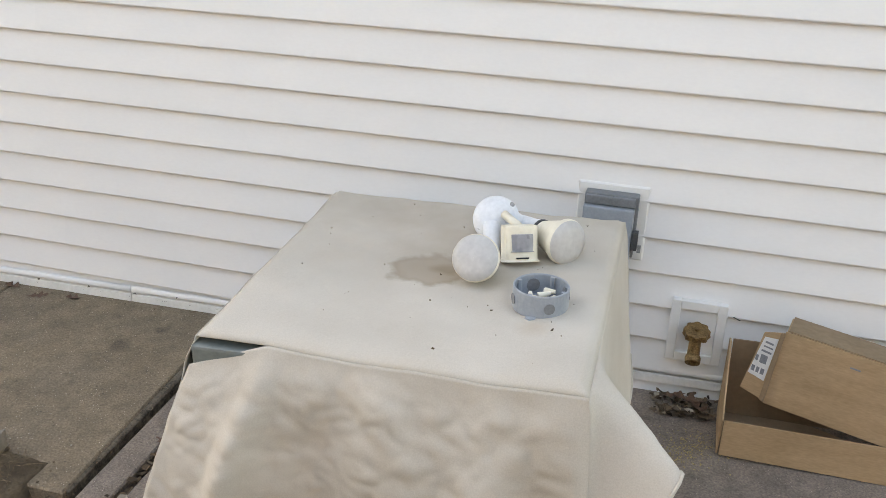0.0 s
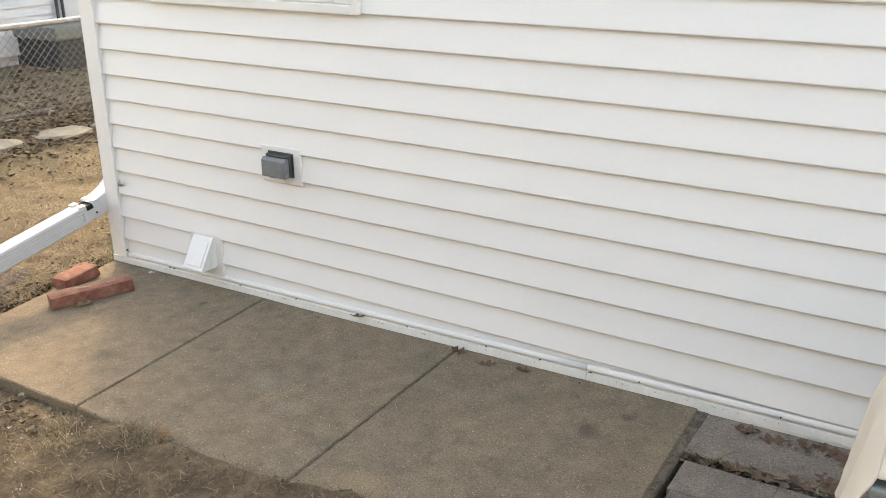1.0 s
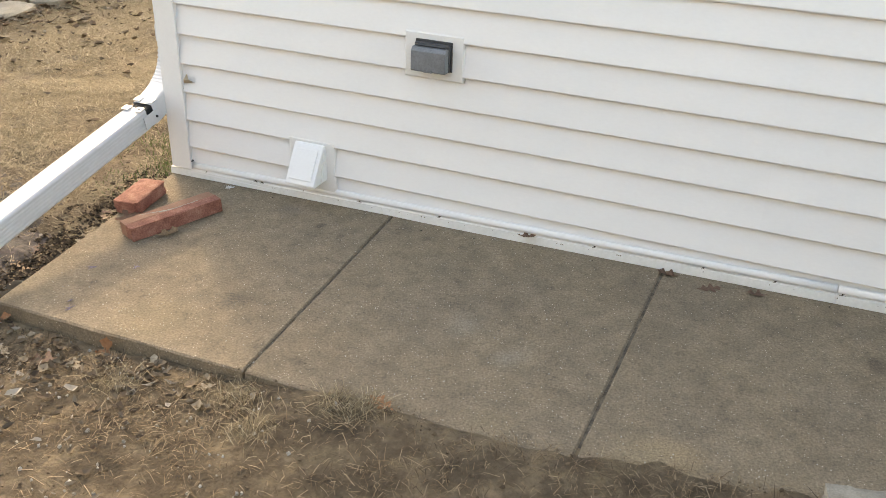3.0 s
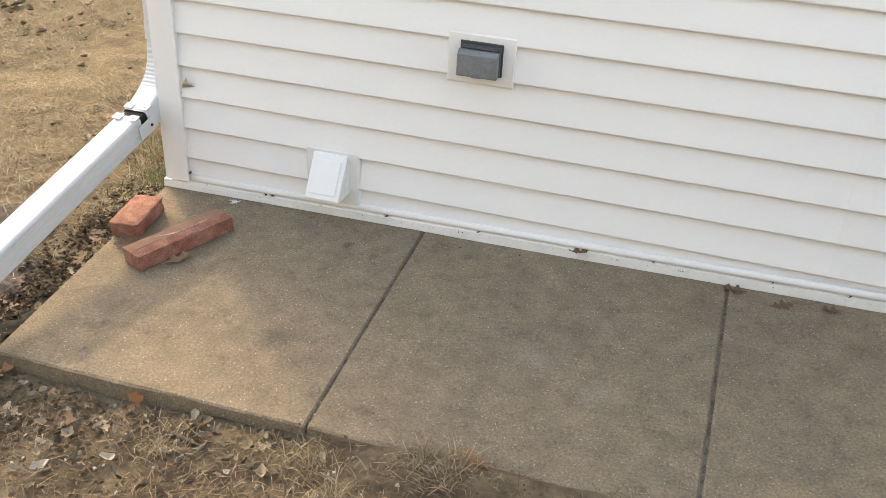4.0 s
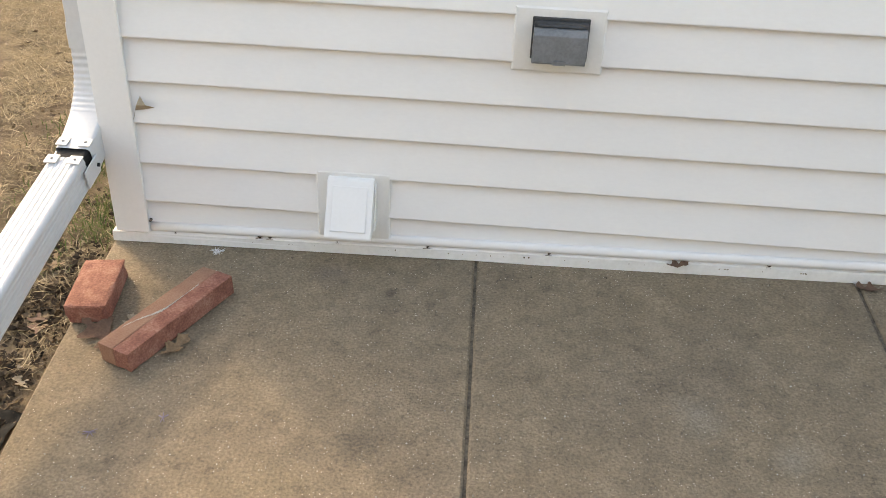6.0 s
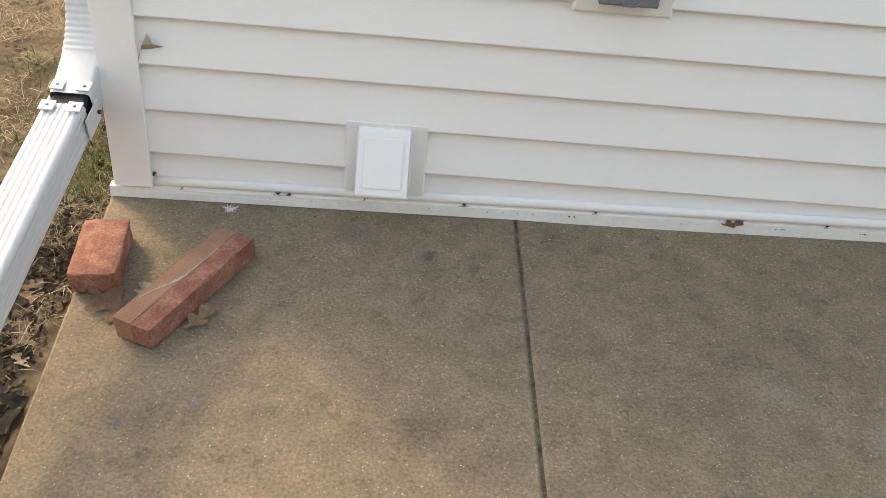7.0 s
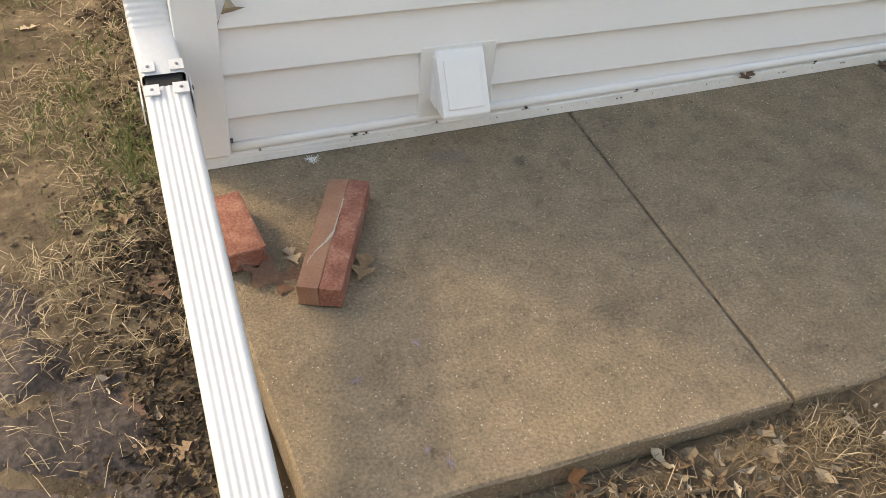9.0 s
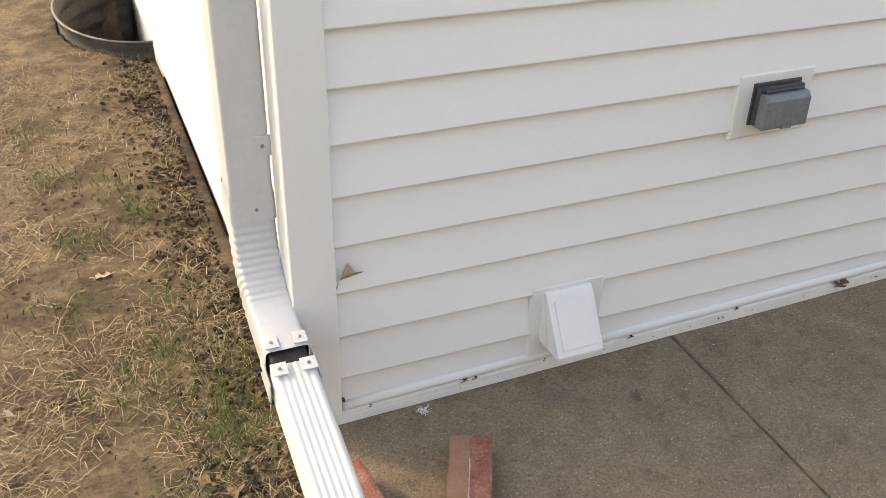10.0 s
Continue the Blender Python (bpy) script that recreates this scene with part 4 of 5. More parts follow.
for a in ((3.604, -0.652, TOPZ + 0.030), (3.668, -0.640, TOPZ + 0.088)):
    part("screw", cyl(a, Vector(a) + Vector((0, -0.010, 0.005)), 0.0045, seg=10), M_GALV, flood)

# round conduit box with wire nuts inside
jb = tagged(thing("junction_box", pose(3.783, -0.905, 0.713)), "round grey plastic junction box holding wire connectors", "junction box")
part("shell", lathe([(0.051, 0.0), (0.0525, 0.003), (0.0525, 0.043), (0.0515, 0.045), (0.0495, 0.045), (0.0485, 0.043), (0.0485, 0.004), (0.0005, 0.004)], 40, close=False), M_GREY_LIGHT, jb, smooth=False)
part("floor", lathe([(0.0, 0.0), (0.051, 0.0), (0.051, 0.0035), (0.0, 0.0035)], 40, close=False), M_GREY, jb)
for k in range(4):
    a = radians(-62 + 90 * k)
    ca, sa = math.cos(a), math.sin(a)
    # solid darker disc: its grey stands for the shade in a threaded hole
    part("knockout", cyl((0.0520 * ca, 0.0520 * sa, 0.021), (0.0535 * ca, 0.0535 * sa, 0.021), 0.0105, seg=18), M_GREY, jb, "round darker disc standing for a shaded threaded hole")
    part("inner_ring", cyl((0.0462 * ca, 0.0462 * sa, 0.023), (0.0484 * ca, 0.0484 * sa, 0.023), 0.013, seg=18), M_GREY, jb)
    b = radians(-17 + 90 * k)
    part("screw_post", cyl((0.0455 * math.cos(b), 0.0455 * math.sin(b), 0.004), (0.0455 * math.cos(b), 0.0455 * math.sin(b), 0.043), 0.0042, seg=10), M_GREY_LIGHT, jb)
for a in (radians(-98), radians(82)):
    ear = bmesh.new()
    prism([(0.050, -0.010), (0.058, -0.009), (0.064, 0.0), (0.058, 0.009), (0.050, 0.010)], "z", 0.0, 0.004, ear)
    bmesh.ops.transform(ear, matrix=Matrix.Rotation(a, 4, 'Z'), verts=ear.verts)
    part("mounting_ear", ear, M_GREY_LIGHT, jb, bevel=0.001)
for x, y, rz, l in ((-0.018, -0.010, 100, 0.020), (0.006, 0.004, 25, 0.024), (0.022, -0.012, 60, 0.020), (-0.002, -0.020, 160, 0.022), (0.014, 0.020, -20, 0.022)):
    d = Vector((math.cos(radians(rz)), math.sin(radians(rz)), 0.18))
    p = Vector((3.783 + x, -0.905 + y, 0.738))
    nut = tagged(thing("wire_nut", Matrix.Translation(p)), "small cream plastic wire connector lying in the box", "connector", "wire connectors in the box")
    part("cap", cyl(-d * l / 2, d * l / 2, 0.0068, 0.0038, 10), M_CREAM, nut, bevel=0.0008)

# ---- cardboard ----
tray = tagged(thing("cardboard_box"), "open brown cardboard box lying against the wall", "box")
T0 = slab_z(4.4, -0.2) - 0.028
CX0, CX1, CY0, CY1 = 4.190, 4.72, -0.282, -0.072


def board(name, verts, mat, parent, t=0.004, label=""):
    bm = bmesh.new()
    vs = [bm.verts.new(v) for v in verts]
    f = bm.faces.new(vs)
    bmesh.ops.recalc_face_normals(bm, faces=[f])
    r = bmesh.ops.extrude_face_region(bm, geom=[f])
    nrm = f.normal.copy()
    for v in [e for e in r["geom"] if isinstance(e, bmesh.types.BMVert)]:
        v.co += nrm * t
    return part(name, bm, mat, parent, label)


board("bottom", [(CX0, CY0, T0), (CX1, CY0, T0), (CX1, CY1, T0), (CX0, CY1, T0)], M_CARD_IN, tray)
board("front_side", [(CX0, CY0, T0), (CX1, CY0, T0), (CX1, CY0 + 0.006, T0 + 0.106), (CX0, CY0 - 0.002, T0 + 0.106)], M_CARD, tray)
board("back_side", [(CX0, CY1, T0), (CX1, CY1, T0), (CX1, CY1, T0 + 0.11), (CX0, CY1, T0 + 0.11)], M_CARD_IN, tray)
board("end_side", [(CX1, CY0, T0), (CX1, CY1, T0), (CX1, CY1, T0 + 0.11), (CX1, CY0, T0 + 0.11)], M_CARD, tray)
board("upright_end", [(CX0 - 0.004, CY0 + 0.002, T0), (CX0 - 0.004, CY1, T0), (CX0 - 0.004, CY1 - 0.004, T0 + 0.238), (CX0 - 0.002, CY1 - 0.03, T0 + 0.240), (CX0 - 0.001, CY0 + 0.004, T0 + 0.100)], M_CARD, tray, label="tall torn end flap")
board("inner_flap", [(CX0 + 0.006, CY1 - 0.006, T0 + 0.006), (CX0 + 0.10, CY1 - 0.004, T0 + 0.006), (CX0 + 0.085, CY1 - 0.004, T0 + 0.240), (CX0 + 0.002, CY1 - 0.008, T0 + 0.240)], M_CARD_IN, tray)
carton = tagged(thing("carton"), "flattened brown carton with a white shipping label, tilted", "box")
ex = Vector((0.29, -0.062, -0.030)).normalized()
ez = Vector((0.06, 0.05, 0.95))
ez = (ez - ex * ez.dot(ex)).normalized()
ey = ez.cross(ex)
o = Vector((4.286, -0.200, 0.186))
cm = Matrix(((ex.x, ey.x, ez.x, o.x), (ex.y, ey.y, ez.y, o.y), (ex.z, ey.z, ez.z, o.z), (0, 0, 0, 1)))


def carton_piece(name, bm, mat, label="", parent=None, bevel=0.0):
    bmesh.ops.transform(bm, matrix=cm, verts=bm.verts)
    return part(name, bm, mat, parent or carton, label, bevel=bevel)


carton_piece("body", box(0, 0, 0, 0.52, 0.105, 0.205), M_CARD, bevel=0.003)
carton_piece("front_flap", box(-0.002, -0.006, -0.005, 0.525, -0.0012, 0.206), M_CARD, "loose outer panel with crease")
carton_piece("top_edge", box(0.004, 0.0, 0.2065, 0.515, 0.103, 0.2095), M_CARD_IN)
hinged = Matrix.Translation((0.0, -0.004, 0)) @ Matrix.Rotation(radians(-14), 4, 'Z')


def flap_piece(name, bm, mat, label="", parent=None):
    bmesh.ops.transform(bm, matrix=hinged, verts=bm.verts)
    return carton_piece(name, bm, mat, label, parent)


flap_piece("end_flap", prism([(-0.0035, 0.002), (-0.0035, 0.202), (-0.052, 0.182), (-0.070, 0.010)], "y", -0.004, 0.001), M_CARD, "bent end flap")
flap_piece("flap_fold", prism([(0.0, 0.0), (0.0, 0.203), (-0.010, 0.200), (-0.013, 0.004)], "y", -0.0095, -0.0045), M_CARD_IN)
lab = flap_piece("shipping_label", prism([(-0.016, 0.055), (-0.012, 0.180), (-0.047, 0.172), (-0.062, 0.060)], "y", -0.0056, -0.0046), M_LABEL, "white label with grey print bars")
for x0, z0, x1, z1 in ((-0.042, 0.100, -0.024, 0.124), (-0.045, 0.132, -0.018, 0.137), (-0.043, 0.146, -0.018, 0.150), (-0.057, 0.070, -0.048, 0.086), (-0.044, 0.070, -0.036, 0.086), (-0.032, 0.070, -0.022, 0.086), (-0.054, 0.102, -0.047, 0.118), (-0.041, 0.158, -0.020, 0.163)):
    flap_piece("print_bar", box(x0, -0.0064, z0, x1, -0.0057, z1), M_INK, parent=lab)
carton_piece("print_bar", box(0.165, -0.0072, 0.168, 0.190, -0.0062, 0.172), M_INK)

# ---- bricks ----


def worn_block(name, size, mat, parent=None, chips=0.004, seed=0.0, cuts=6, arris=0.0018):
    """A block with chipped arrises and a slightly rough face; base at z = 0."""
    bm = bmesh.new()
    bmesh.ops.create_cube(bm, size=1)
    bmesh.ops.subdivide_edges(bm, edges=list(bm.edges), cuts=cuts, use_grid_fill=True)
    for v in bm.verts:
        on = [abs(c) > 0.499 for c in v.co]
        q = Vector((v.co.x * size[0], v.co.y * size[1], (v.co.z + 0.5) * size[2]))
        d = noise.noise(q * 34 + Vector((seed, seed * 2, 0)))
        if sum(on) > 1:
            inset = arris + chips * max(0, d) * 1.6
            for a in range(3):
                if on[a]:
                    c = (0, 0, size[2] / 2)[a]
                    q[a] = c + (q[a] - c) * (1 - inset / (size[a] / 2))
        else:
            for a in range(3):
                if on[a]:
                    q[a] += 0.0008 * d
        v.co = q
    return part(name, bm, mat, parent)


b1 = tagged(worn_block("brick", (0.092, 0.178, 0.050), M_BRICK, seed=2.0, cuts=9), "short red clay brick with chipped corner, on the walk", "brick", "loose bricks on the walk")
b1.matrix_world = pose(0.0465, -0.258, slab_z(0.05, -0.26) + 0.001, 2.4, -1.1, 7)
b2 = tagged(thing("brick", pose(0.238, -0.331, slab_z(0.24, -0.33) + 0.001, 2.4, -1.1, -24.9)), "long red clay brick with a pale mortar line along it", "brick", "loose bricks on the walk")
for sx, w in ((-0.0212, 0.0418), (0.0206, 0.0424)):
    h = worn_block("brick_half", (w, 0.320, 0.047), M_BRICK_DUSTY if sx < 0 else M_BRICK, b2, seed=5 + sx * 100, cuts=11, chips=0.0016, arris=0.0005)
    h.location = (sx, 0, 0)
mort = bmesh.new()
for k in range(60):
    f = k / 59
    y = -0.100 + 0.195 * f
    x = -0.034 + 0.033 * smooth_step(0.0, 0.52, f)
    r = 0.0010 + 0.0026 * math.exp(-((f - 0.40) / 0.13) ** 2)
    cyl((x + random.uniform(-0.001, 0.001), y, 0.0462), (x + random.uniform(-0.002, 0.002), y + random.uniform(0.004, 0.008), 0.0468), r * random.uniform(0.5, 1.1), r * 0.4, 6, mort)
part("mortar_smear", mort, M_MORTAR, b2, "pale mortar residue")

pav = tagged(worn_block("paver_stone", (0.122, 0.108, 0.054), M_PAVER, chips=0.008, seed=9), "small grey rounded paving stone at the soil's edge", "stone")
pav.matrix_world = pose(2.358, -0.864, slab_z(2.358, -0.864) + 0.002, 3, -2, 12)

# ---- leaves ----


def leaf_mesh(length, lobes, curl, seed):
    """A lobed oak leaf with a midrib fold, curled up at its margins, and a stalk."""
    rnd = random.Random(seed)
    bm = bmesh.new()
    n = 26
    rim_l, rim_r, mid = [], [], []
    for i in range(n + 1):
        t = i / n
        env = math.sin(math.pi * min(1, t * 1.02)) ** 0.75 * (0.55 + 0.45 * math.sin(math.pi * t * 0.9))
        w = length * 0.34 * env * (0.62 + 0.38 * math.cos(2 * math.pi * lobes * t + rnd.uniform(-0.3, 0.3)))
        w2 = length * 0.34 * env * (0.62 + 0.38 * math.cos(2 * math.pi * lobes * t + 0.5 + rnd.uniform(-0.3, 0.3)))
        y = length * (t - 0.5)
        z = curl * length * (0.5 * (t - 0.5) ** 2 * 2)
        k = 0.9 * curl
        mid.append(bm.verts.new((0, y, z)))
        rim_l.append(bm.verts.new((-w, y + w * 0.25, z + k * abs(w) * (0.6 + 0.6 * rnd.random()))))
        rim_r.append(bm.verts.new((w2, y + w2 * 0.25, z + k * abs(w2) * (0.4 + 0.6 * rnd.random()))))
    for i in range(n):
        bm.faces.new((rim_l[i], mid[i], mid[i + 1], rim_l[i + 1]))
        bm.faces.new((mid[i], rim_r[i], rim_r[i + 1], mid[i + 1]))
    a = [bm.verts.new((sx * 0.001, -length * 0.5 - d, 0.002 + d * 0.2)) for d in (0, length * 0.28) for sx in (-1, 1)]
    bm.faces.new((a[0], a[1], a[3], a[2]))
    low = min(v.co.z for v in bm.verts)
    for v in bm.verts:
        v.co.z -= low
    me = bpy.data.meshes.new("leaf")
    bm.to_mesh(me)
    bm.free()
    me.polygons.foreach_set("use_smooth", [True] * len(me.polygons))
    return me


LEAVES = [leaf_mesh(1.0, lob, cu, s) for lob, cu, s in ((3, 0.25, 1), (2.5, 0.55, 2), (3.5, 0.10, 3), (1, 0.7, 4))]
LEAF_BY = []
for me in LEAVES:
    row = []
    for m in M_LEAF:
        c = me.copy()
        c.materials.append(m)
        row.append(c)
    LEAF_BY.append(row)


def surface_z(x, y):
    """Height of the walk or of the soil."""
    g = ground_z(x, y)
    if -0.0 < x < 2.62 and -0.918 < y < 0:
        return max(g, slab_z(x, y))
    if x >= 2.62 and y > -1.5:
        return slab_z(x, y) - 0.012
    return g


def leaf(x, y, size, rz, kind=0, tone=0, rx=0, ry=0, lift=0.001, label="dry brown oak leaf lying on the ground", z=None, group="fallen leaves"):
    ob = new("oak_leaf", LEAF_BY[kind][tone])
    ob.matrix_world = pose(x, y, (surface_z(x, y) if z is None else z) + lift, rx, ry, rz) @ Matrix.Diagonal((size, size, size, 1))
    return tagged(ob, label, "leaf", group)


leaf(0.112, -0.385, 0.150, 60, 0, 0, 8, -6, label="curled brown oak leaf between the bricks on concrete")
leaf(0.150, -0.335, 0.060, 10, 1, 2, label="small pale curled leaf between the bricks")
leaf(0.272, -0.405, 0.085, -25, 1, 1, label="narrow tan leaf beside the long brick")
leaf(1.362, -0.034, 0.062, -70, 1, 0, z=slab_z(1.36, 0) + 0.027, label="curled brown leaf on the flashing ledge")
leaf(1.805, -0.045, 0.070, 80, 1, 0, label="brown curled leaf at the wall's foot")
leaf(1.93, -0.075, 0.075, -60, 2, 0)
leaf(2.06, -0.060, 0.06, 95, 1, 0)
folded = bmesh.new()
vs = [folded.verts.new(c) for c in ((-0.020, 0.0, -0.034), (-0.0185, -0.002, -0.034), (-0.011, -0.003, -0.010), (-0.004, -0.012, 0.006), (0.005, -0.004, 0.026), (0.018, -0.013, 0.008), (0.036, -0.006, 0.001), (0.010, -0.004, -0.006))]
for q in ((0, 1, 2), (2, 3, 4), (2, 7, 3), (3, 5, 4), (3, 7, 5), (7, 6, 5)):
    folded.faces.new([vs[i] for i in q])
lf = tagged(part("oak_leaf", folded, M_LEAF[2]), "small pale folded leaf caught on the siding", "leaf", "fallen leaves")
lf.matrix_world = pose(0.106, -0.022, 0.366)
sm_ = lf.modifiers.new("thickness", 'SOLIDIFY')
sm_.thickness = 0.0007
leaf(0.483, -0.940, 0.09, 10, 1, 3, rx=60, z=-0.075, label="rust leaf standing against the walk's edge")
leaf(1.30, -0.905, 0.085, 70, 0, 3, label="rust oak leaf on the soil by the walk")
leaf(0.64, -0.945, 0.06, 20, 3, 2)
for x, y, s, rz, k, t in ((-0.185, -0.026, 0.075, 70, 0, 1), (-0.165, -0.078, 0.085, 95, 2, 1), (-0.174, -0.537, 0.085, 30, 0, 0), (-0.16, -0.63, 0.065, 80, 0, 1), (-0.112, -0.654, 0.06, 100, 2, 1),
                          (-0.10, -0.28, 0.08, 20, 0, 0), (-0.05, -0.47, 0.05, 50, 1, 2), (-0.02, -0.66, 0.06, 10, 3, 1), (-0.03, -0.90, 0.10, 120, 0, 1), (0.126, -1.034, 0.13, 40, 0, 1),
                          (0.098, -0.945, 0.09, -30, 1, 3), (0.20, -1.05, 0.10, 75, 2, 2), (0.29, -0.99, 0.08, 15, 3, 1), (0.36, -1.04, 0.09, 100, 1, 0), (0.45, -1.02, 0.07, 50, 0, 2),
                          (0.54, -0.99, 0.06, 5, 2, 2), (0.10, -1.14, 0.11, 85, 1, 2), (0.70, -1.02, 0.06, 40, 1, 1), (0.84, -0.98, 0.055, 120, 2, 2), (-0.06, -1.10, 0.12, 10, 0, 1), (0.25, -1.18, 0.10, 60, 0, 0),
                          (2.78, -0.06, 0.08, 70, 1, 0), (2.86, -0.07, 0.09, 110, 0, 0), (2.94, -0.06, 0.07, 30, 1, 0), (2.80, -0.255, 0.07, 80, 1, 0), (2.88, -0.26, 0.08, 100, 0, 0), (2.97, -0.25, 0.09, 60, 1, 0),
                          (3.02, -0.20, 0.09, 10, 0, 0), (2.785, -0.45, 0.06, 10, 1, 0), (2.79, -0.56, 0.06, 50, 1, 0), (2.785, -0.66, 0.07, 90, 0, 0), (2.90, -0.44, 0.06, 80, 3, 1), (3.05, -0.09, 0.10, 40, 0, 0), (3.09, -0.14, 0.09, 100, 1, 0), (3.07, -0.22, 0.11, 70, 0, 0), (3.12, -0.28, 0.10, 20, 1, 0), (3.00, -0.05, 0.09, 85, 0, 0), (3.10, -0.06, 0.08, 130, 1, 1),
                          (4.10, -0.075, 0.09, 75, 1, 0), (4.06, -0.06, 0.07, 110, 0, 0), (4.13, -0.11, 0.08, 20, 1, 0), (-0.6, 0.5, 0.06, 20, 2, 1), (-0.32, 0.75, 0.07, 80, 0, 2)):
    leaf(x, y, s, rz + 7 * k, k, t, random.uniform(-10, 10), random.uniform(-10, 10), lift=0.004)


# ---- ground cover, joined ----
class Pile:
    def __init__(self):
        self.v, self.f = [], []

    def blade(self, x, y, z, length, width, az, lift, bend):
        d = Vector((math.cos(az), math.sin(az), 0))
        s = Vector((-d.y, d.x, 0)) * width / 2
        k = len(self.v)
        p = Vector((x, y, z))
        m = p + d * length * 0.55 + Vector((0, 0, lift))
        e = p + d * length + Vector((0, 0, lift * bend))
        self.v += [p - s, p + s, m + s * 0.8, m - s * 0.8, e]
        self.f += [(k, k + 1, k + 2, k + 3), (k + 3, k + 2, k + 4)]

    def chunk(self, x, y, z, r, rnd):
        k = len(self.v)
        a0 = rnd.uniform(0, 6.28)
        for i in range(4):
            a = a0 + 1.571 * i
            rr = r * rnd.uniform(0.6, 1.15)
            self.v.append(Vector((x + rr * math.cos(a), y + rr * math.sin(a), z - r * 0.3)))
        for i in range(4):
            a = a0 + 0.5 + 1.571 * i
            rr = r * rnd.uniform(0.35, 0.8)
            self.v.append(Vector((x + rr * math.cos(a), y + rr * math.sin(a), z + r * rnd.uniform(0.4, 0.9))))
        self.f += [(k, k + 1, k + 5, k + 4), (k + 1, k + 2, k + 6, k + 5), (k + 2, k + 3, k + 7, k + 6), (k + 3, k, k + 4, k + 7), (k + 4, k + 5, k + 6, k + 7)]

    def scrap(self, x, y, z, r, rnd):
        """A torn, curled bit of leaf."""
        k = len(self.v)
        a0, n = rnd.uniform(0, 6.28), 7
        tx, ty = rnd.uniform(-0.3, 0.3), rnd.uniform(-0.3, 0.3)
        ca, sa, thin = math.cos(a0 * 3), math.sin(a0 * 3), rnd.uniform(0.3, 0.75)
        self.v.append(Vector((x, y, z + 0.002)))
        for i in range(n):
            a = a0 + 6.283 * i / n
            rr = r * rnd.uniform(0.45, 1.1)
            ex_, ey_ = rr * math.cos(a), rr * math.sin(a) * thin
            dx, dy = ca * ex_ - sa * ey_, sa * ex_ + ca * ey_
            self.v.append(Vector((x + dx, y + dy, z + 0.004 + abs(tx * dx + ty * dy) + rnd.uniform(0, 0.45) * rr)))
        self.f += [(k, k + 1 + i, k + 1 + (i + 1) % n) for i in range(n)]

    def make(self, name, mat, label, category):
        return tagged(raw(name, self.v, self.f, mat), label, category, kind="stuff")


rnd = random.Random(11)


def open_soil(x, y):
    """Not on the walk and not under the house or the sheet."""
    if x > -0.02 and y > -0.93:
        return False
    return True


straw, green, clods, litter, twigs, crumbs, damp, stones = Pile(), Pile(), Pile(), Pile(), Pile(), Pile(), Pile(), Pile()
while len(straw.v) < 5 * 46000:
    x, y = rnd.uniform(-2.7, -0.03), rnd.uniform(-0.75, 2.5)
    bare = smooth_step(-0.75, -0.25, x)
    if rnd.random() < bare * 0.72 or nz(x, y, 0, 2.3) + 0.45 * nz(x, y, 7, 8) < -0.22 + 0.25 * bare or (x > -1.05 and y < -0.14 - 0.30 * smooth_step(-0.47, -0.15, x) and rnd.random() < 0.93):
        continue
    straw.blade(x, y, ground_z(x, y) + rnd.uniform(0, 0.006), rnd.uniform(0.02, 0.07), rnd.uniform(0.0012, 0.0026), rnd.uniform(0, 6.283), rnd.uniform(0.001, 0.016), rnd.uniform(-0.2, 1.4))
for _ in range(29000):
    x, y = -0.03 - 1.0 * rnd.random() ** 1.2, rnd.uniform(-0.80, 2.3)
    if nz(x, y, 5, 3.5) + 0.5 * nz(x, y, 2, 11) < -0.08 or (y < -0.14 - 0.30 * smooth_step(-0.47, -0.15, x) and rnd.random() < 0.9) or (math.hypot((x + 0.29) / 0.22, (y - 1.05) / 0.5) < 1 and rnd.random() < 0.75):
        continue
    straw.blade(x, y, ground_z(x, y) + rnd.uniform(-0.002, 0.006), rnd.uniform(0.015, 0.065), rnd.uniform(0.001, 0.0022), rnd.uniform(0, 6.283), rnd.uniform(0.0, 0.014), rnd.uniform(-0.3, 1.3))
for _ in range(3200):
    x, y = rnd.uniform(-5, -2.2), rnd.uniform(-0.5, 5)
    straw.blade(x, y, ground_z(x, y), rnd.uniform(0.05, 0.12), rnd.uniform(0.003, 0.006), rnd.uniform(0, 6.283), rnd.uniform(0.003, 0.04), rnd.uniform(0, 1.4))
for cx, cy, n_, sp in ((-0.20, 1.05, 70, 0.05), (-0.34, 0.95, 60, 0.05), (-0.28, 1.25, 60, 0.06), (-0.42, 1.35, 50, 0.05), (-0.22, 0.42, 70, 0.05), (-0.12, 0.20, 110, 0.06), (-0.10, 0.10, 90, 0.05), (-0.30, 0.25, 60, 0.06), (-0.47, 1.7, 40, 0.05), (-0.16, 0.62, 50, 0.05), (-0.4, 0.62, 40, 0.06), (-0.06, 0.33, 70, 0.04), (-0.2, -0.05, 40, 0.06)):
    for _ in range(2 * n_):
        x, y = rnd.gauss(cx, sp), rnd.gauss(cy, sp)
        if x < -0.03:
            green.blade(x, y, ground_z(x, y) + 0.006, rnd.uniform(0.012, 0.040), rnd.uniform(0.0018, 0.003), rnd.uniform(0, 6.283), rnd.uniform(0.008, 0.026), rnd.uniform(0.3, 1.3))
for _ in range(3600):
    x, y = (rnd.uniform(-0.75, -0.02), rnd.uniform(-0.9, 2.2)) if rnd.random() < 0.6 else (rnd.uniform(-0.6, 2.6), rnd.uniform(-1.9, -0.93))
    if x > 0.8 and rnd.random() < 0.3:
        y = dirt_edge(x) - abs(rnd.gauss(0, 0.10)) - 0.005
    clods.chunk(x, y, surface_z(x, y), abs(rnd.gauss(0.0, 0.003)) + 0.001, rnd)
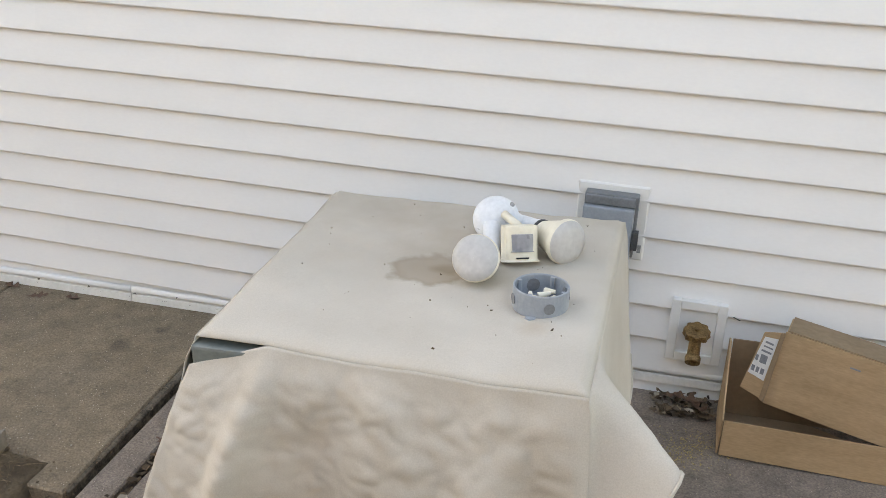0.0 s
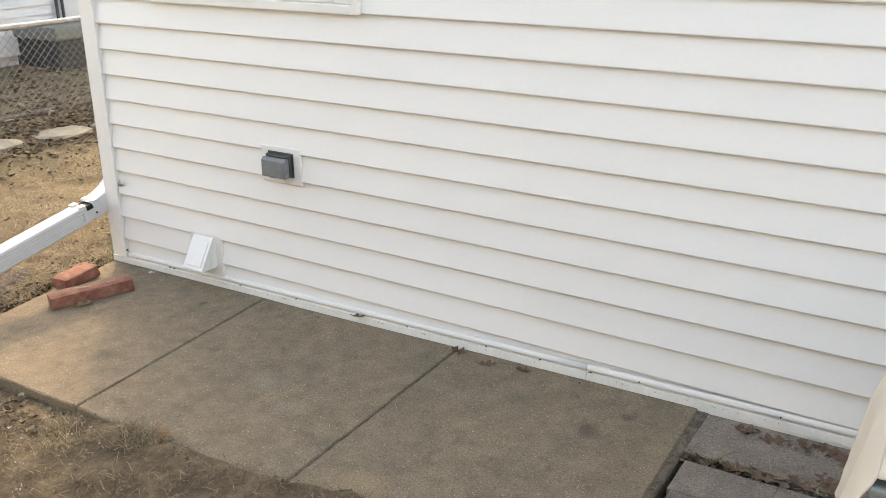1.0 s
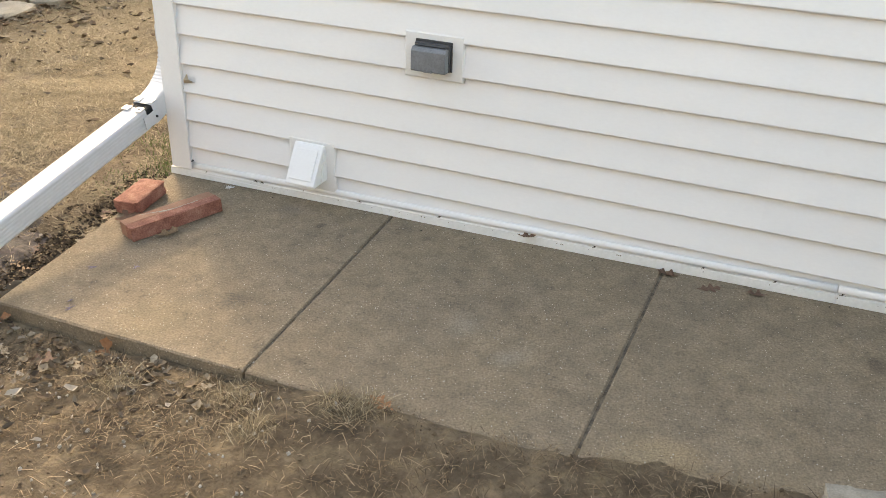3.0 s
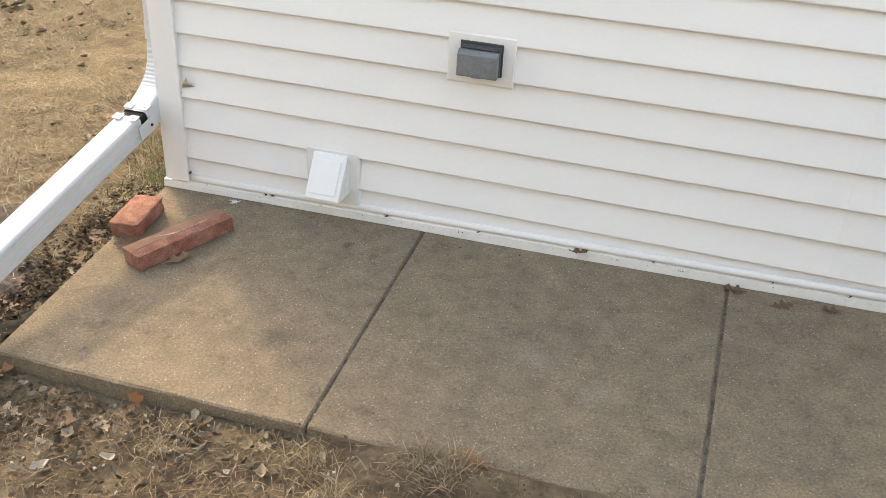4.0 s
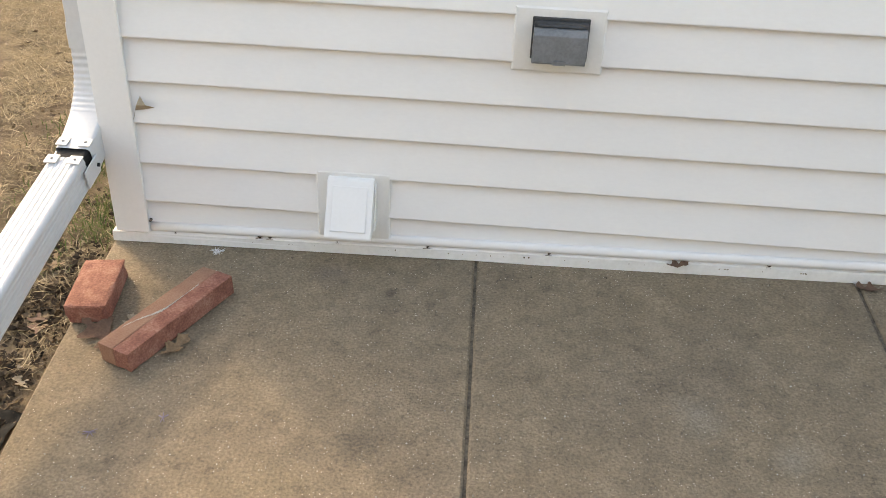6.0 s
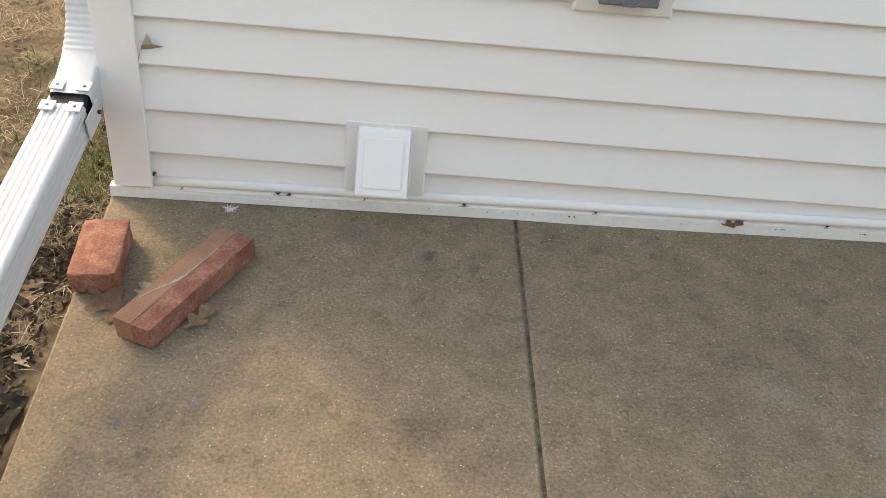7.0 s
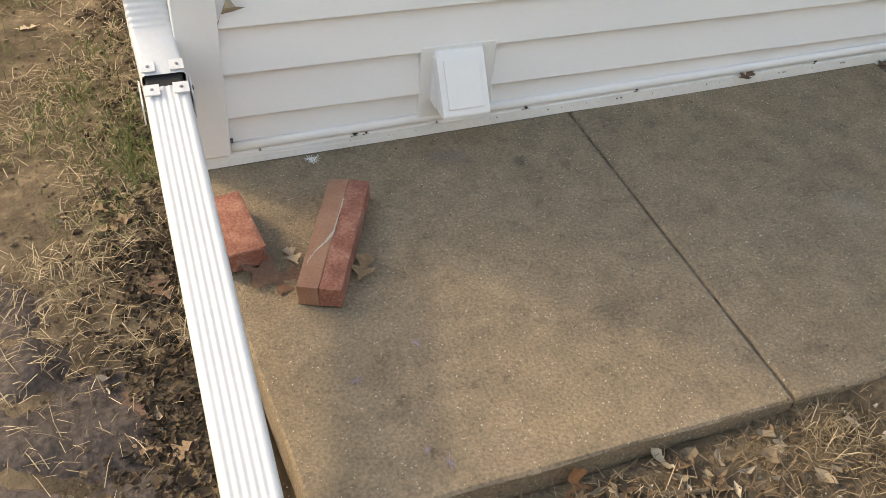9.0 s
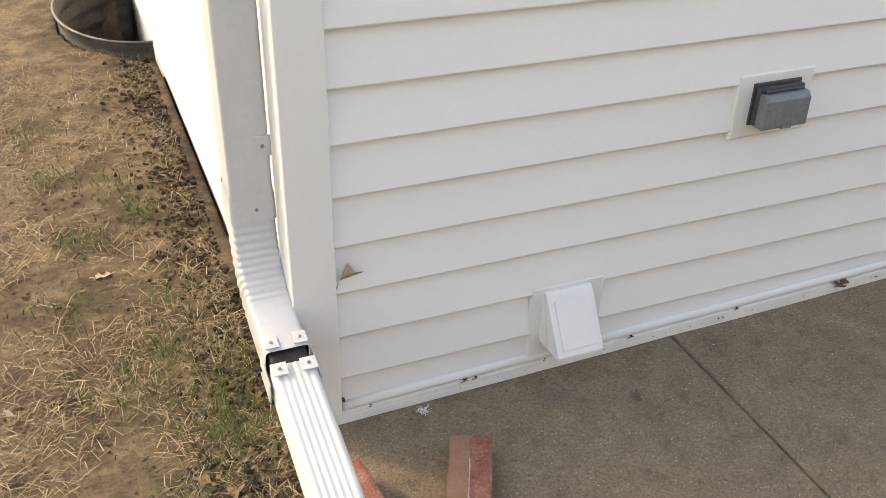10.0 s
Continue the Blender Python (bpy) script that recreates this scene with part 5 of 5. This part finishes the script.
for _ in range(130):
    cx, cy = rnd.uniform(-0.7, -0.1), rnd.uniform(-0.1, 2.0)
    clods.chunk(cx, cy, ground_z(cx, cy), rnd.uniform(0.004, 0.012), rnd)
for _ in range(900):
    x, y = -0.02 - abs(rnd.gauss(0, 0.07)), rnd.uniform(-0.85, 2.4)
    clods.chunk(x, y, ground_z(x, y), 0.002 + 0.011 * rnd.random() ** 3, rnd)
for _ in range(1700):
    x, y = rnd.gauss(-0.11, 0.065), rnd.uniform(-1.0, 0.05)
    if x > -0.012:
        continue
    if rnd.random() < 0.6:
        damp.chunk(x, y, ground_z(x, y), 0.002 + 0.009 * rnd.random() ** 2, rnd)
    else:
        damp.scrap(x, y, ground_z(x, y) + 0.002, rnd.uniform(0.006, 0.018), rnd)
for _ in range(2200):
    x, y = -0.012 - abs(rnd.gauss(0, 0.075)), rnd.uniform(0.15, 2.35)
    damp.chunk(x, y, ground_z(x, y) + 0.001, 0.002 + 0.013 * rnd.random() ** 3, rnd)
for _ in range(1300):
    x, y = rnd.uniform(-1.0, -0.14), rnd.uniform(-0.95, -0.22)
    if nz(x, y, 1, 7) > -0.05:
        clods.chunk(x, y, ground_z(x, y) + rnd.uniform(0.006, 0.018), 0.0015 + 0.006 * rnd.random() ** 3, rnd)
for _ in range(1800):
    x, y = rnd.uniform(-0.95, -0.14), -0.14 - abs(rnd.gauss(0, 0.22))
    straw.blade(x, y, ground_z(x, y) + 0.022, rnd.uniform(0.015, 0.055), rnd.uniform(0.001, 0.0018), rnd.uniform(0, 6.283), rnd.uniform(0.0, 0.012), rnd.uniform(-0.3, 1.2))
# straw, twigs and scraps on the soil in front of the walk
for _ in range(19000):
    x = rnd.uniform(-0.5, 2.5)
    y = -0.935 - abs(rnd.gauss(0, 0.34)) if x < 0.9 else dirt_edge(x) - abs(rnd.gauss(0, 0.35)) - 0.01
    if (nz(x, y, 3, 4) < -0.05 and rnd.random() < 0.7) or rnd.random() < 0.45 * smooth_step(1.2, 1.7, x):
        continue
    twigs.blade(x, y, surface_z(x, y) + rnd.uniform(0.001, 0.008), 0.010 + 0.050 * rnd.random() ** 2, rnd.uniform(0.001, 0.0024), rnd.uniform(0, 6.283), rnd.uniform(0, 0.012), rnd.uniform(-0.3, 1.2))
for cx, cy in ((1.20, -0.955), (1.26, -0.93), (0.95, -1.00), (0.62, -1.06), (1.05, -1.10)):
    for _ in range(170):
        x, y = rnd.gauss(cx, 0.035), rnd.gauss(cy, 0.03)
        straw.blade(x, y, surface_z(x, y) + 0.002, rnd.uniform(0.02, 0.06), rnd.uniform(0.0012, 0.0022), rnd.uniform(0, 6.283), rnd.uniform(0.004, 0.030), rnd.uniform(0, 1.3))
for _ in range(1900):
    x = rnd.uniform(-0.55, 1.0)
    y = -0.945 - abs(rnd.gauss(0, 0.22))
    if rnd.random() < smooth_step(0.3, 1.0, x) * 0.8:
        continue
    litter.scrap(x, y, surface_z(x, y) + rnd.uniform(0.001, 0.010), 0.003 + 0.021 * rnd.random() ** 2.4, rnd)
for _ in range(90):
    x, y = rnd.uniform(-0.30, -0.015), rnd.uniform(-0.92, 0.12)
    litter.scrap(x, y, ground_z(x, y) + 0.002, rnd.uniform(0.004, 0.014), rnd)
for _ in range(1700):
    x = rnd.gauss(-2.55, 0.45)
    y = rnd.uniform(0.4, 3.4)
    litter.scrap(x, y, ground_z(x, y) + rnd.uniform(0.004, 0.02), 0.012 + 0.036 * rnd.random() ** 2, rnd)
for _ in range(200):
    x, y = rnd.uniform(-2.3, -0.5), rnd.uniform(-0.1, 2.3)
    litter.scrap(x, y, ground_z(x, y) + 0.008, 0.006 + 0.022 * rnd.random() ** 2, rnd)
for x0, x1, y0, y1, k in ((2.66, 3.2, -0.285, -0.225, 130), (2.765, 2.805, -1.1, -0.42, 90), (2.80, 3.1, -0.455, -0.415, 60), (2.612, 2.66, -0.95, -0.22, 60), (2.74, 3.1, -0.10, -0.045, 70), (4.0, 4.18, -0.14, -0.04, 90)):
    for _ in range(k):
        x, y = rnd.uniform(x0, x1), rnd.uniform(y0, y1)
        litter.scrap(x, y, slab_z(x, y) - rnd.uniform(0.012, 0.035), rnd.uniform(0.006, 0.024), rnd)
for _ in range(60):
    x, y = rnd.uniform(2.66, 3.15), rnd.gauss(-0.25, 0.02)
    twigs.blade(x, y, slab_z(x, y) - 0.004, rnd.uniform(0.04, 0.10), 0.0018, rnd.uniform(0, 6.283), rnd.uniform(0, 0.02), rnd.uniform(-0.2, 1.2))
for _ in range(4200):
    x, y = rnd.uniform(-5.2, -2.2), rnd.uniform(0.2, 5.0)
    litter.scrap(x, y, ground_z(x, y) + rnd.uniform(0.002, 0.02), 0.015 + 0.035 * rnd.random() ** 2, rnd)
for _ in range(45):
    x, y = rnd.uniform(3.27, 3.86), rnd.uniform(-1.13, -0.49)
    q = top_f((x - 3.20) / 0.70, (-0.445 - y) / 0.715)
    litter.scrap(x, y, q.z + 0.0008, 0.0012 + 0.0045 * rnd.random() ** 2.5, rnd)
# crumbs of straw and grit on the concrete
for _ in range(900):
    cx, cy = rnd.choice(((4.08, -0.32), (4.25, -0.62), (4.45, -0.66), (4.12, -0.25), (4.35, -0.56)))
    x, y = rnd.gauss(cx, 0.05), rnd.gauss(cy, 0.03)
    crumbs.blade(x, y, slab_z(x, y) - 0.027, rnd.uniform(0.003, 0.009), rnd.uniform(0.002, 0.004), rnd.uniform(0, 6.283), 0.002, 0.5)
for _ in range(700):
    x, y = rnd.uniform(0.02, 2.6), -abs(rnd.gauss(0.9, 0.25))
    if -0.9 < y < -0.05:
        stones.chunk(x, y, slab_z(x, y) + 0.0004, rnd.uniform(0.0008, 0.0026), rnd)
for _ in range(260):
    x, y = rnd.uniform(-0.3, 1.2), rnd.uniform(-1.5, -0.94)
    stones.chunk(x, y, surface_z(x, y) + 0.001, rnd.uniform(0.002, 0.008), rnd)
for _ in range(170):
    x = rnd.choice((rnd.uniform(1.85, 2.6), rnd.uniform(0.1, 1.8)))
    y = -rnd.uniform(0.04, 0.9)
    twigs.blade(x, y, slab_z(x, y) + 0.001, rnd.uniform(0.006, 0.03), 0.0012, rnd.uniform(0, 6.283), rnd.uniform(0, 0.003), 0.6)
for _ in range(45):
    x = rnd.uniform(0.1, 2.9)
    litter.scrap(x, -0.036, slab_z(x, -0.04) + 0.024, rnd.uniform(0.001, 0.004), rnd)
    litter.scrap(x + 0.1, -0.045 - abs(rnd.gauss(0, 0.02)), slab_z(x, -0.04), rnd.uniform(0.001, 0.005), rnd)
for x, r in ((0.15, 0.004), (0.36, 0.011), (0.385, 0.009), (0.77, 0.012), (1.06, 0.008), (1.575, 0.006), (2.10, 0.006), (2.28, 0.010), (0.55, 0.004), (1.9, 0.005)):
    damp.scrap(x, -0.0235, slab_z(x, 0) + 0.029, r, rnd)
    damp.blade(x - r, -0.0255, slab_z(x, 0) + 0.0305, 2 * r, 0.003, 0.0, 0.001, 0.5)
straw.make("dry_grass", M_STRAW, "matted dry yellow grass blades on the soil", "grass")
green.make("green_grass", M_GREEN, "sparse short green grass tufts on bare soil", "grass")
clods.make("soil_clods", M_SOILCLOD, "small crumbled clods of brown soil", "soil")
litter.make("leaf_litter", M_LITTER, "torn dry brown leaf litter along the walk and fence", "leaves")
twigs.make("straw_mulch", M_TWIG, "loose straw and thin twigs on the soil", "straw")
crumbs.make("straw_crumbs", M_CRUMB, "scattered yellow straw crumbs on concrete", "straw")
damp.make("damp_debris", M_DAMP, "dark damp leaf debris and soil beside the walk", "debris")
stones.make("grit", M_PEBBLE, "fine grit and pebbles on concrete and soil", "gravel")

for x, y, s in ((0.315, -0.61, 0.010), (0.19, -0.66, 0.013), (0.29, -0.86, 0.012), (0.26, -0.83, 0.007)):
    bm = bmesh.new()
    for k in range(7):
        a = rnd.uniform(0, 6.28)
        cyl((0, 0, 0.0), (s * math.cos(a), s * 1.4 * math.sin(a), 0.0009), 0.0012, 0.0006, 5, bm)
    c = tagged(part("chalk_mark", bm, M_PURPLE), "small faded purple chalk mark on concrete", "mark", "chalk marks")
    c.location = (x, y, slab_z(x, y) + 0.0012)
bm = bmesh.new()
for k in range(26):
    a = rnd.uniform(0, 6.28)
    q = rnd.uniform(0.006, 0.024)
    cyl((rnd.gauss(0, 0.006), rnd.gauss(0, 0.008), 0.001), (q * math.cos(a), q * math.sin(a), rnd.uniform(0.001, 0.006)), 0.0007, 0.0004, 4, bm)
lint = tagged(part("lint_tuft", bm, M_LABEL), "small tuft of white lint by the wall's foot", "lint")
lint.location = (0.256, -0.045, slab_z(0.256, -0.045))
stick = bmesh.new()
for p, q, r in (((0.60, -1.00, -0.058), (0.68, -1.02, -0.052), 0.006), ((0.68, -1.02, -0.052), (0.74, -1.00, -0.056), 0.005), ((0.64, -1.01, -0.055), (0.66, -0.96, -0.05), 0.003)):
    cyl(p, q, r, r * 0.8, 8, stick)
tagged(part("stick", stick, M_BARK), "short broken grey stick on the soil", "stick")

# muddy plastic sheet beside the walk
bm = bmesh.new()
NU, NV = 70, 90
g = []
for j in range(NV + 1):
    row = []
    for i in range(NU + 1):
        u, v = i / NU, j / NV
        x = -1.05 + u * (0.93 + 0.06 * nz(v * 3, 1, 0, 2)) - 0.0
        y = -1.30 + v * (1.18 - 0.30 * smooth_step(0.62, 0.97, u) + 0.05 * nz(u * 3, 4, 0, 2))
        w = 0.030 * abs(nz(x, y, 0, 6)) + 0.012 * abs(nz(x + y, y - x, 2, 16)) + 0.006 * nz(x, y, 5, 30)
        e = min(u, 1 - u, v, 1 - v)
        row.append(bm.verts.new((x, y, ground_z(x, y) + w * 0.9 + 0.010 * smooth_step(0.0, 0.08, e) - 0.014)))
    g.append(row)
for a, b in zip(g, g[1:]):
    for i in range(NU):
        bm.faces.new((a[i], a[i + 1], b[i + 1], b[i]))
tagged(part("plastic_sheet", bm, M_PLASTIC_SHEET, smooth=True), "crumpled muddy black plastic sheet on the soil", "plastic sheet")
bm = bmesh.new()
g = []
for j in range(31):
    row = []
    for i in range(13):
        x, y = -0.060 + 0.055 * i / 12 + 0.012 * nz(j * 0.2, 1, 0, 2), -0.55 - 0.36 * j / 30
        row.append(bm.verts.new((x, y, ground_z(x, y) + 0.002 + 0.028 * abs(nz(x, y, 3, 14)) + 0.008 * nz(x, y, 8, 40))))
    g.append(row)
for a, b in zip(g, g[1:]):
    for i in range(12):
        bm.faces.new((a[i], a[i + 1], b[i + 1], b[i]))
tagged(part("plastic_scrap", bm, M_BLACK_PIPE, smooth=True), "crumpled strip of black plastic edging by the walk", "plastic sheet")

# window well of corrugated steel against the side wall
well = tagged(thing("window_well"), "round corrugated steel window well sunk in soil", "window well")
bm = bmesh.new()
rings = []
for k in range(24):
    z = 0.03 - 0.42 * k / 23
    r = 0.007 * math.cos(k * 1.35)
    ring = []
    for i in range(41):
        a = radians(90 + 180 * i / 40)
        ring.append(bm.verts.new((0.02 + (0.35 + r) * math.cos(a), 2.94 + (0.56 + r) * math.sin(a), z)))
    rings.append(ring)
for a, b in zip(rings, rings[1:]):
    for i in range(40):
        bm.faces.new((a[i], a[i + 1], b[i + 1], b[i]))
w = part("shell", bm, M_WELL_SHADE, well, smooth=True)
sm = w.modifiers.new("thickness", 'SOLIDIFY')
sm.thickness = 0.004
bm = bmesh.new()
ring = [(0.007 * math.cos(a), 0.007 * math.sin(a)) for a in [2 * math.pi * k / 8 for k in range(8)]]
st = []
for i in range(41):
    a = radians(90 + 180 * i / 40)
    st.append((Matrix.Translation((0.02 + 0.357 * math.cos(a), 2.94 + 0.567 * math.sin(a), 0.034)) @ Vector((-0.35 * math.sin(a), 0.56 * math.cos(a), 0)).to_track_quat('Z', 'Y').to_matrix().to_4x4(), 1))
part("rolled_rim", sweep(ring, st, bm), M_WELL_SHADE, well, smooth=True)

# ---- side yard: stones, fence, neighbour ----


def flagstone(x, y, w, d, h, rz, seed, label):
    r = random.Random(seed)
    bm = bmesh.new()
    n = 14
    pts = [(w * 0.5 * math.cos(6.283 * i / n) * r.uniform(0.82, 1.12), d * 0.5 * math.sin(6.283 * i / n) * r.uniform(0.8, 1.15)) for i in range(n)]
    lo = [bm.verts.new((px, py, -0.05)) for px, py in pts]
    md = [bm.verts.new((px * 1.0, py * 1.0, h * r.uniform(0.7, 0.9))) for px, py in pts]
    hi = [bm.verts.new((px * 0.84, py * 0.84, h * r.uniform(0.95, 1.1))) for px, py in pts]
    for a, b in ((lo, md), (md, hi)):
        for i in range(n):
            bm.faces.new((a[i], a[(i + 1) % n], b[(i + 1) % n], b[i]))
    bm.faces.new(hi)
    ob = tagged(part("flagstone", bm, M_STONE), label, "stone", "stones along the fence")
    ob.matrix_world = pose(x, y, ground_z(x, y), 2, -3, rz)


flagstone(-2.45, 1.50, 0.40, 0.36, 0.05, 40, 1, "large pale flat limestone slab among dead leaves")
flagstone(-2.38, 1.83, 0.24, 0.17, 0.05, 25, 2, "small pale flat stone among dead leaves")
flagstone(-2.46, 2.28, 0.34, 0.24, 0.05, 50, 3, "flat grey stone under dead leaves")
flagstone(-2.50, 1.02, 0.36, 0.26, 0.04, 60, 4, "pale flat stone among dead leaves")
flagstone(-2.60, 2.85, 0.36, 0.26, 0.06, 10, 5, "grey flat stone under dead leaves")

FX, RAIL, BASE = -2.98, 0.660, -0.16
fence = tagged(thing("chain_link_fence", pose(FX, 2.3, BASE)), "grey galvanised chain link fence with a top rail", "fence")
for y in (-2.5, -0.1, 2.3, 4.7, 7.1):
    p = part("post", cyl((0, y - 2.3, -0.2), (0, y - 2.3, RAIL - BASE), 0.026, seg=14), M_GALV, fence)
part("top_rail", cyl((0, -5.2, RAIL - BASE + 0.01), (0, 5.0, RAIL - BASE + 0.01), 0.021, seg=14), M_GALV, fence)
bm = bmesh.new()
H = RAIL - BASE
PITCH = 0.062
for dr in (1, -1):
    for k in range(-16, 168):
        y0 = -5.2 + k * PITCH
        a, b = Vector((0.003 * dr, y0, 0.02)), Vector((0.003 * dr, y0 + dr * (H - 0.02), H))
        if -5.2 < y0 < 5.0:
            d = b - a
            s = Vector((0.0012, 0, 0))
            q = Vector((0, -d.z, d.y)).normalized() * 0.0012
            vs = [bm.verts.new(p + o_) for p in (a, b) for o_ in (s + q, s - q, -s - q, -s + q)]
            for i in range(4):
                bm.faces.new((vs[i], vs[(i + 1) % 4], vs[4 + (i + 1) % 4], vs[4 + i]))
mesh_ob = part("wire_mesh", bm, M_GALV, fence, "diamond wire mesh")
timber = tagged(part("landscape_timber", box(-3.32, 0.2, -0.10, -3.22, 4.6, -0.02), M_BARK, bevel=0.008), "weathered pale timber edging behind the fence", "timber")

house = tagged(thing("neighbour_house", pose(-5.6, 3.0, -0.3)), "pale grey sided house with a painted concrete foundation", "house")
part("foundation", box(-3.0, -4.0, -0.1, -0.03, 6.0, 0.36), M_FOUND, house)
part("wall", box(-3.0, -4.0, 0.36, -0.02, 6.0, 2.6), M_SIDING_FAR, house)
for k in range(24):
    bm = prism([(-0.02, 0.0), (0.020, 0.0), (0.002, 0.096), (-0.02, 0.096)], "y", -4.0, 6.0)
    c = part("siding_course", bm, M_SIDING_FAR, house)
    c.location = (0, 0, 0.36 + 0.093 * k)
part("roof", prism([(-3.4, 2.6), (0.3, 2.6), (-1.5, 3.6)], "y", -4.3, 6.3), M_ROOF, house)
for y in (0.79, 0.86):
    part("conduit", cyl((0.045, y, 0.42), (0.045, y, 2.5), 0.016, seg=10), M_GREY_DARK, house)
cond = tagged(thing("condenser", pose(-5.35, 3.80, -0.30)), "dark grilled condenser with a grey lid behind the fence", "air conditioner")
part("cabinet", box(-0.42, -0.50, 0.0, 0.42, 0.55, 0.54), M_DARK, cond, bevel=0.01)
part("lid", box(-0.46, -0.54, 0.54, 0.46, 0.59, 0.67), M_METAL, cond, bevel=0.02)
for k in range(10):
    part("grille_slat", box(0.4205, -0.48, 0.05 + 0.05 * k, 0.428, 0.53, 0.066 + 0.05 * k), M_GREY_DARK, cond)
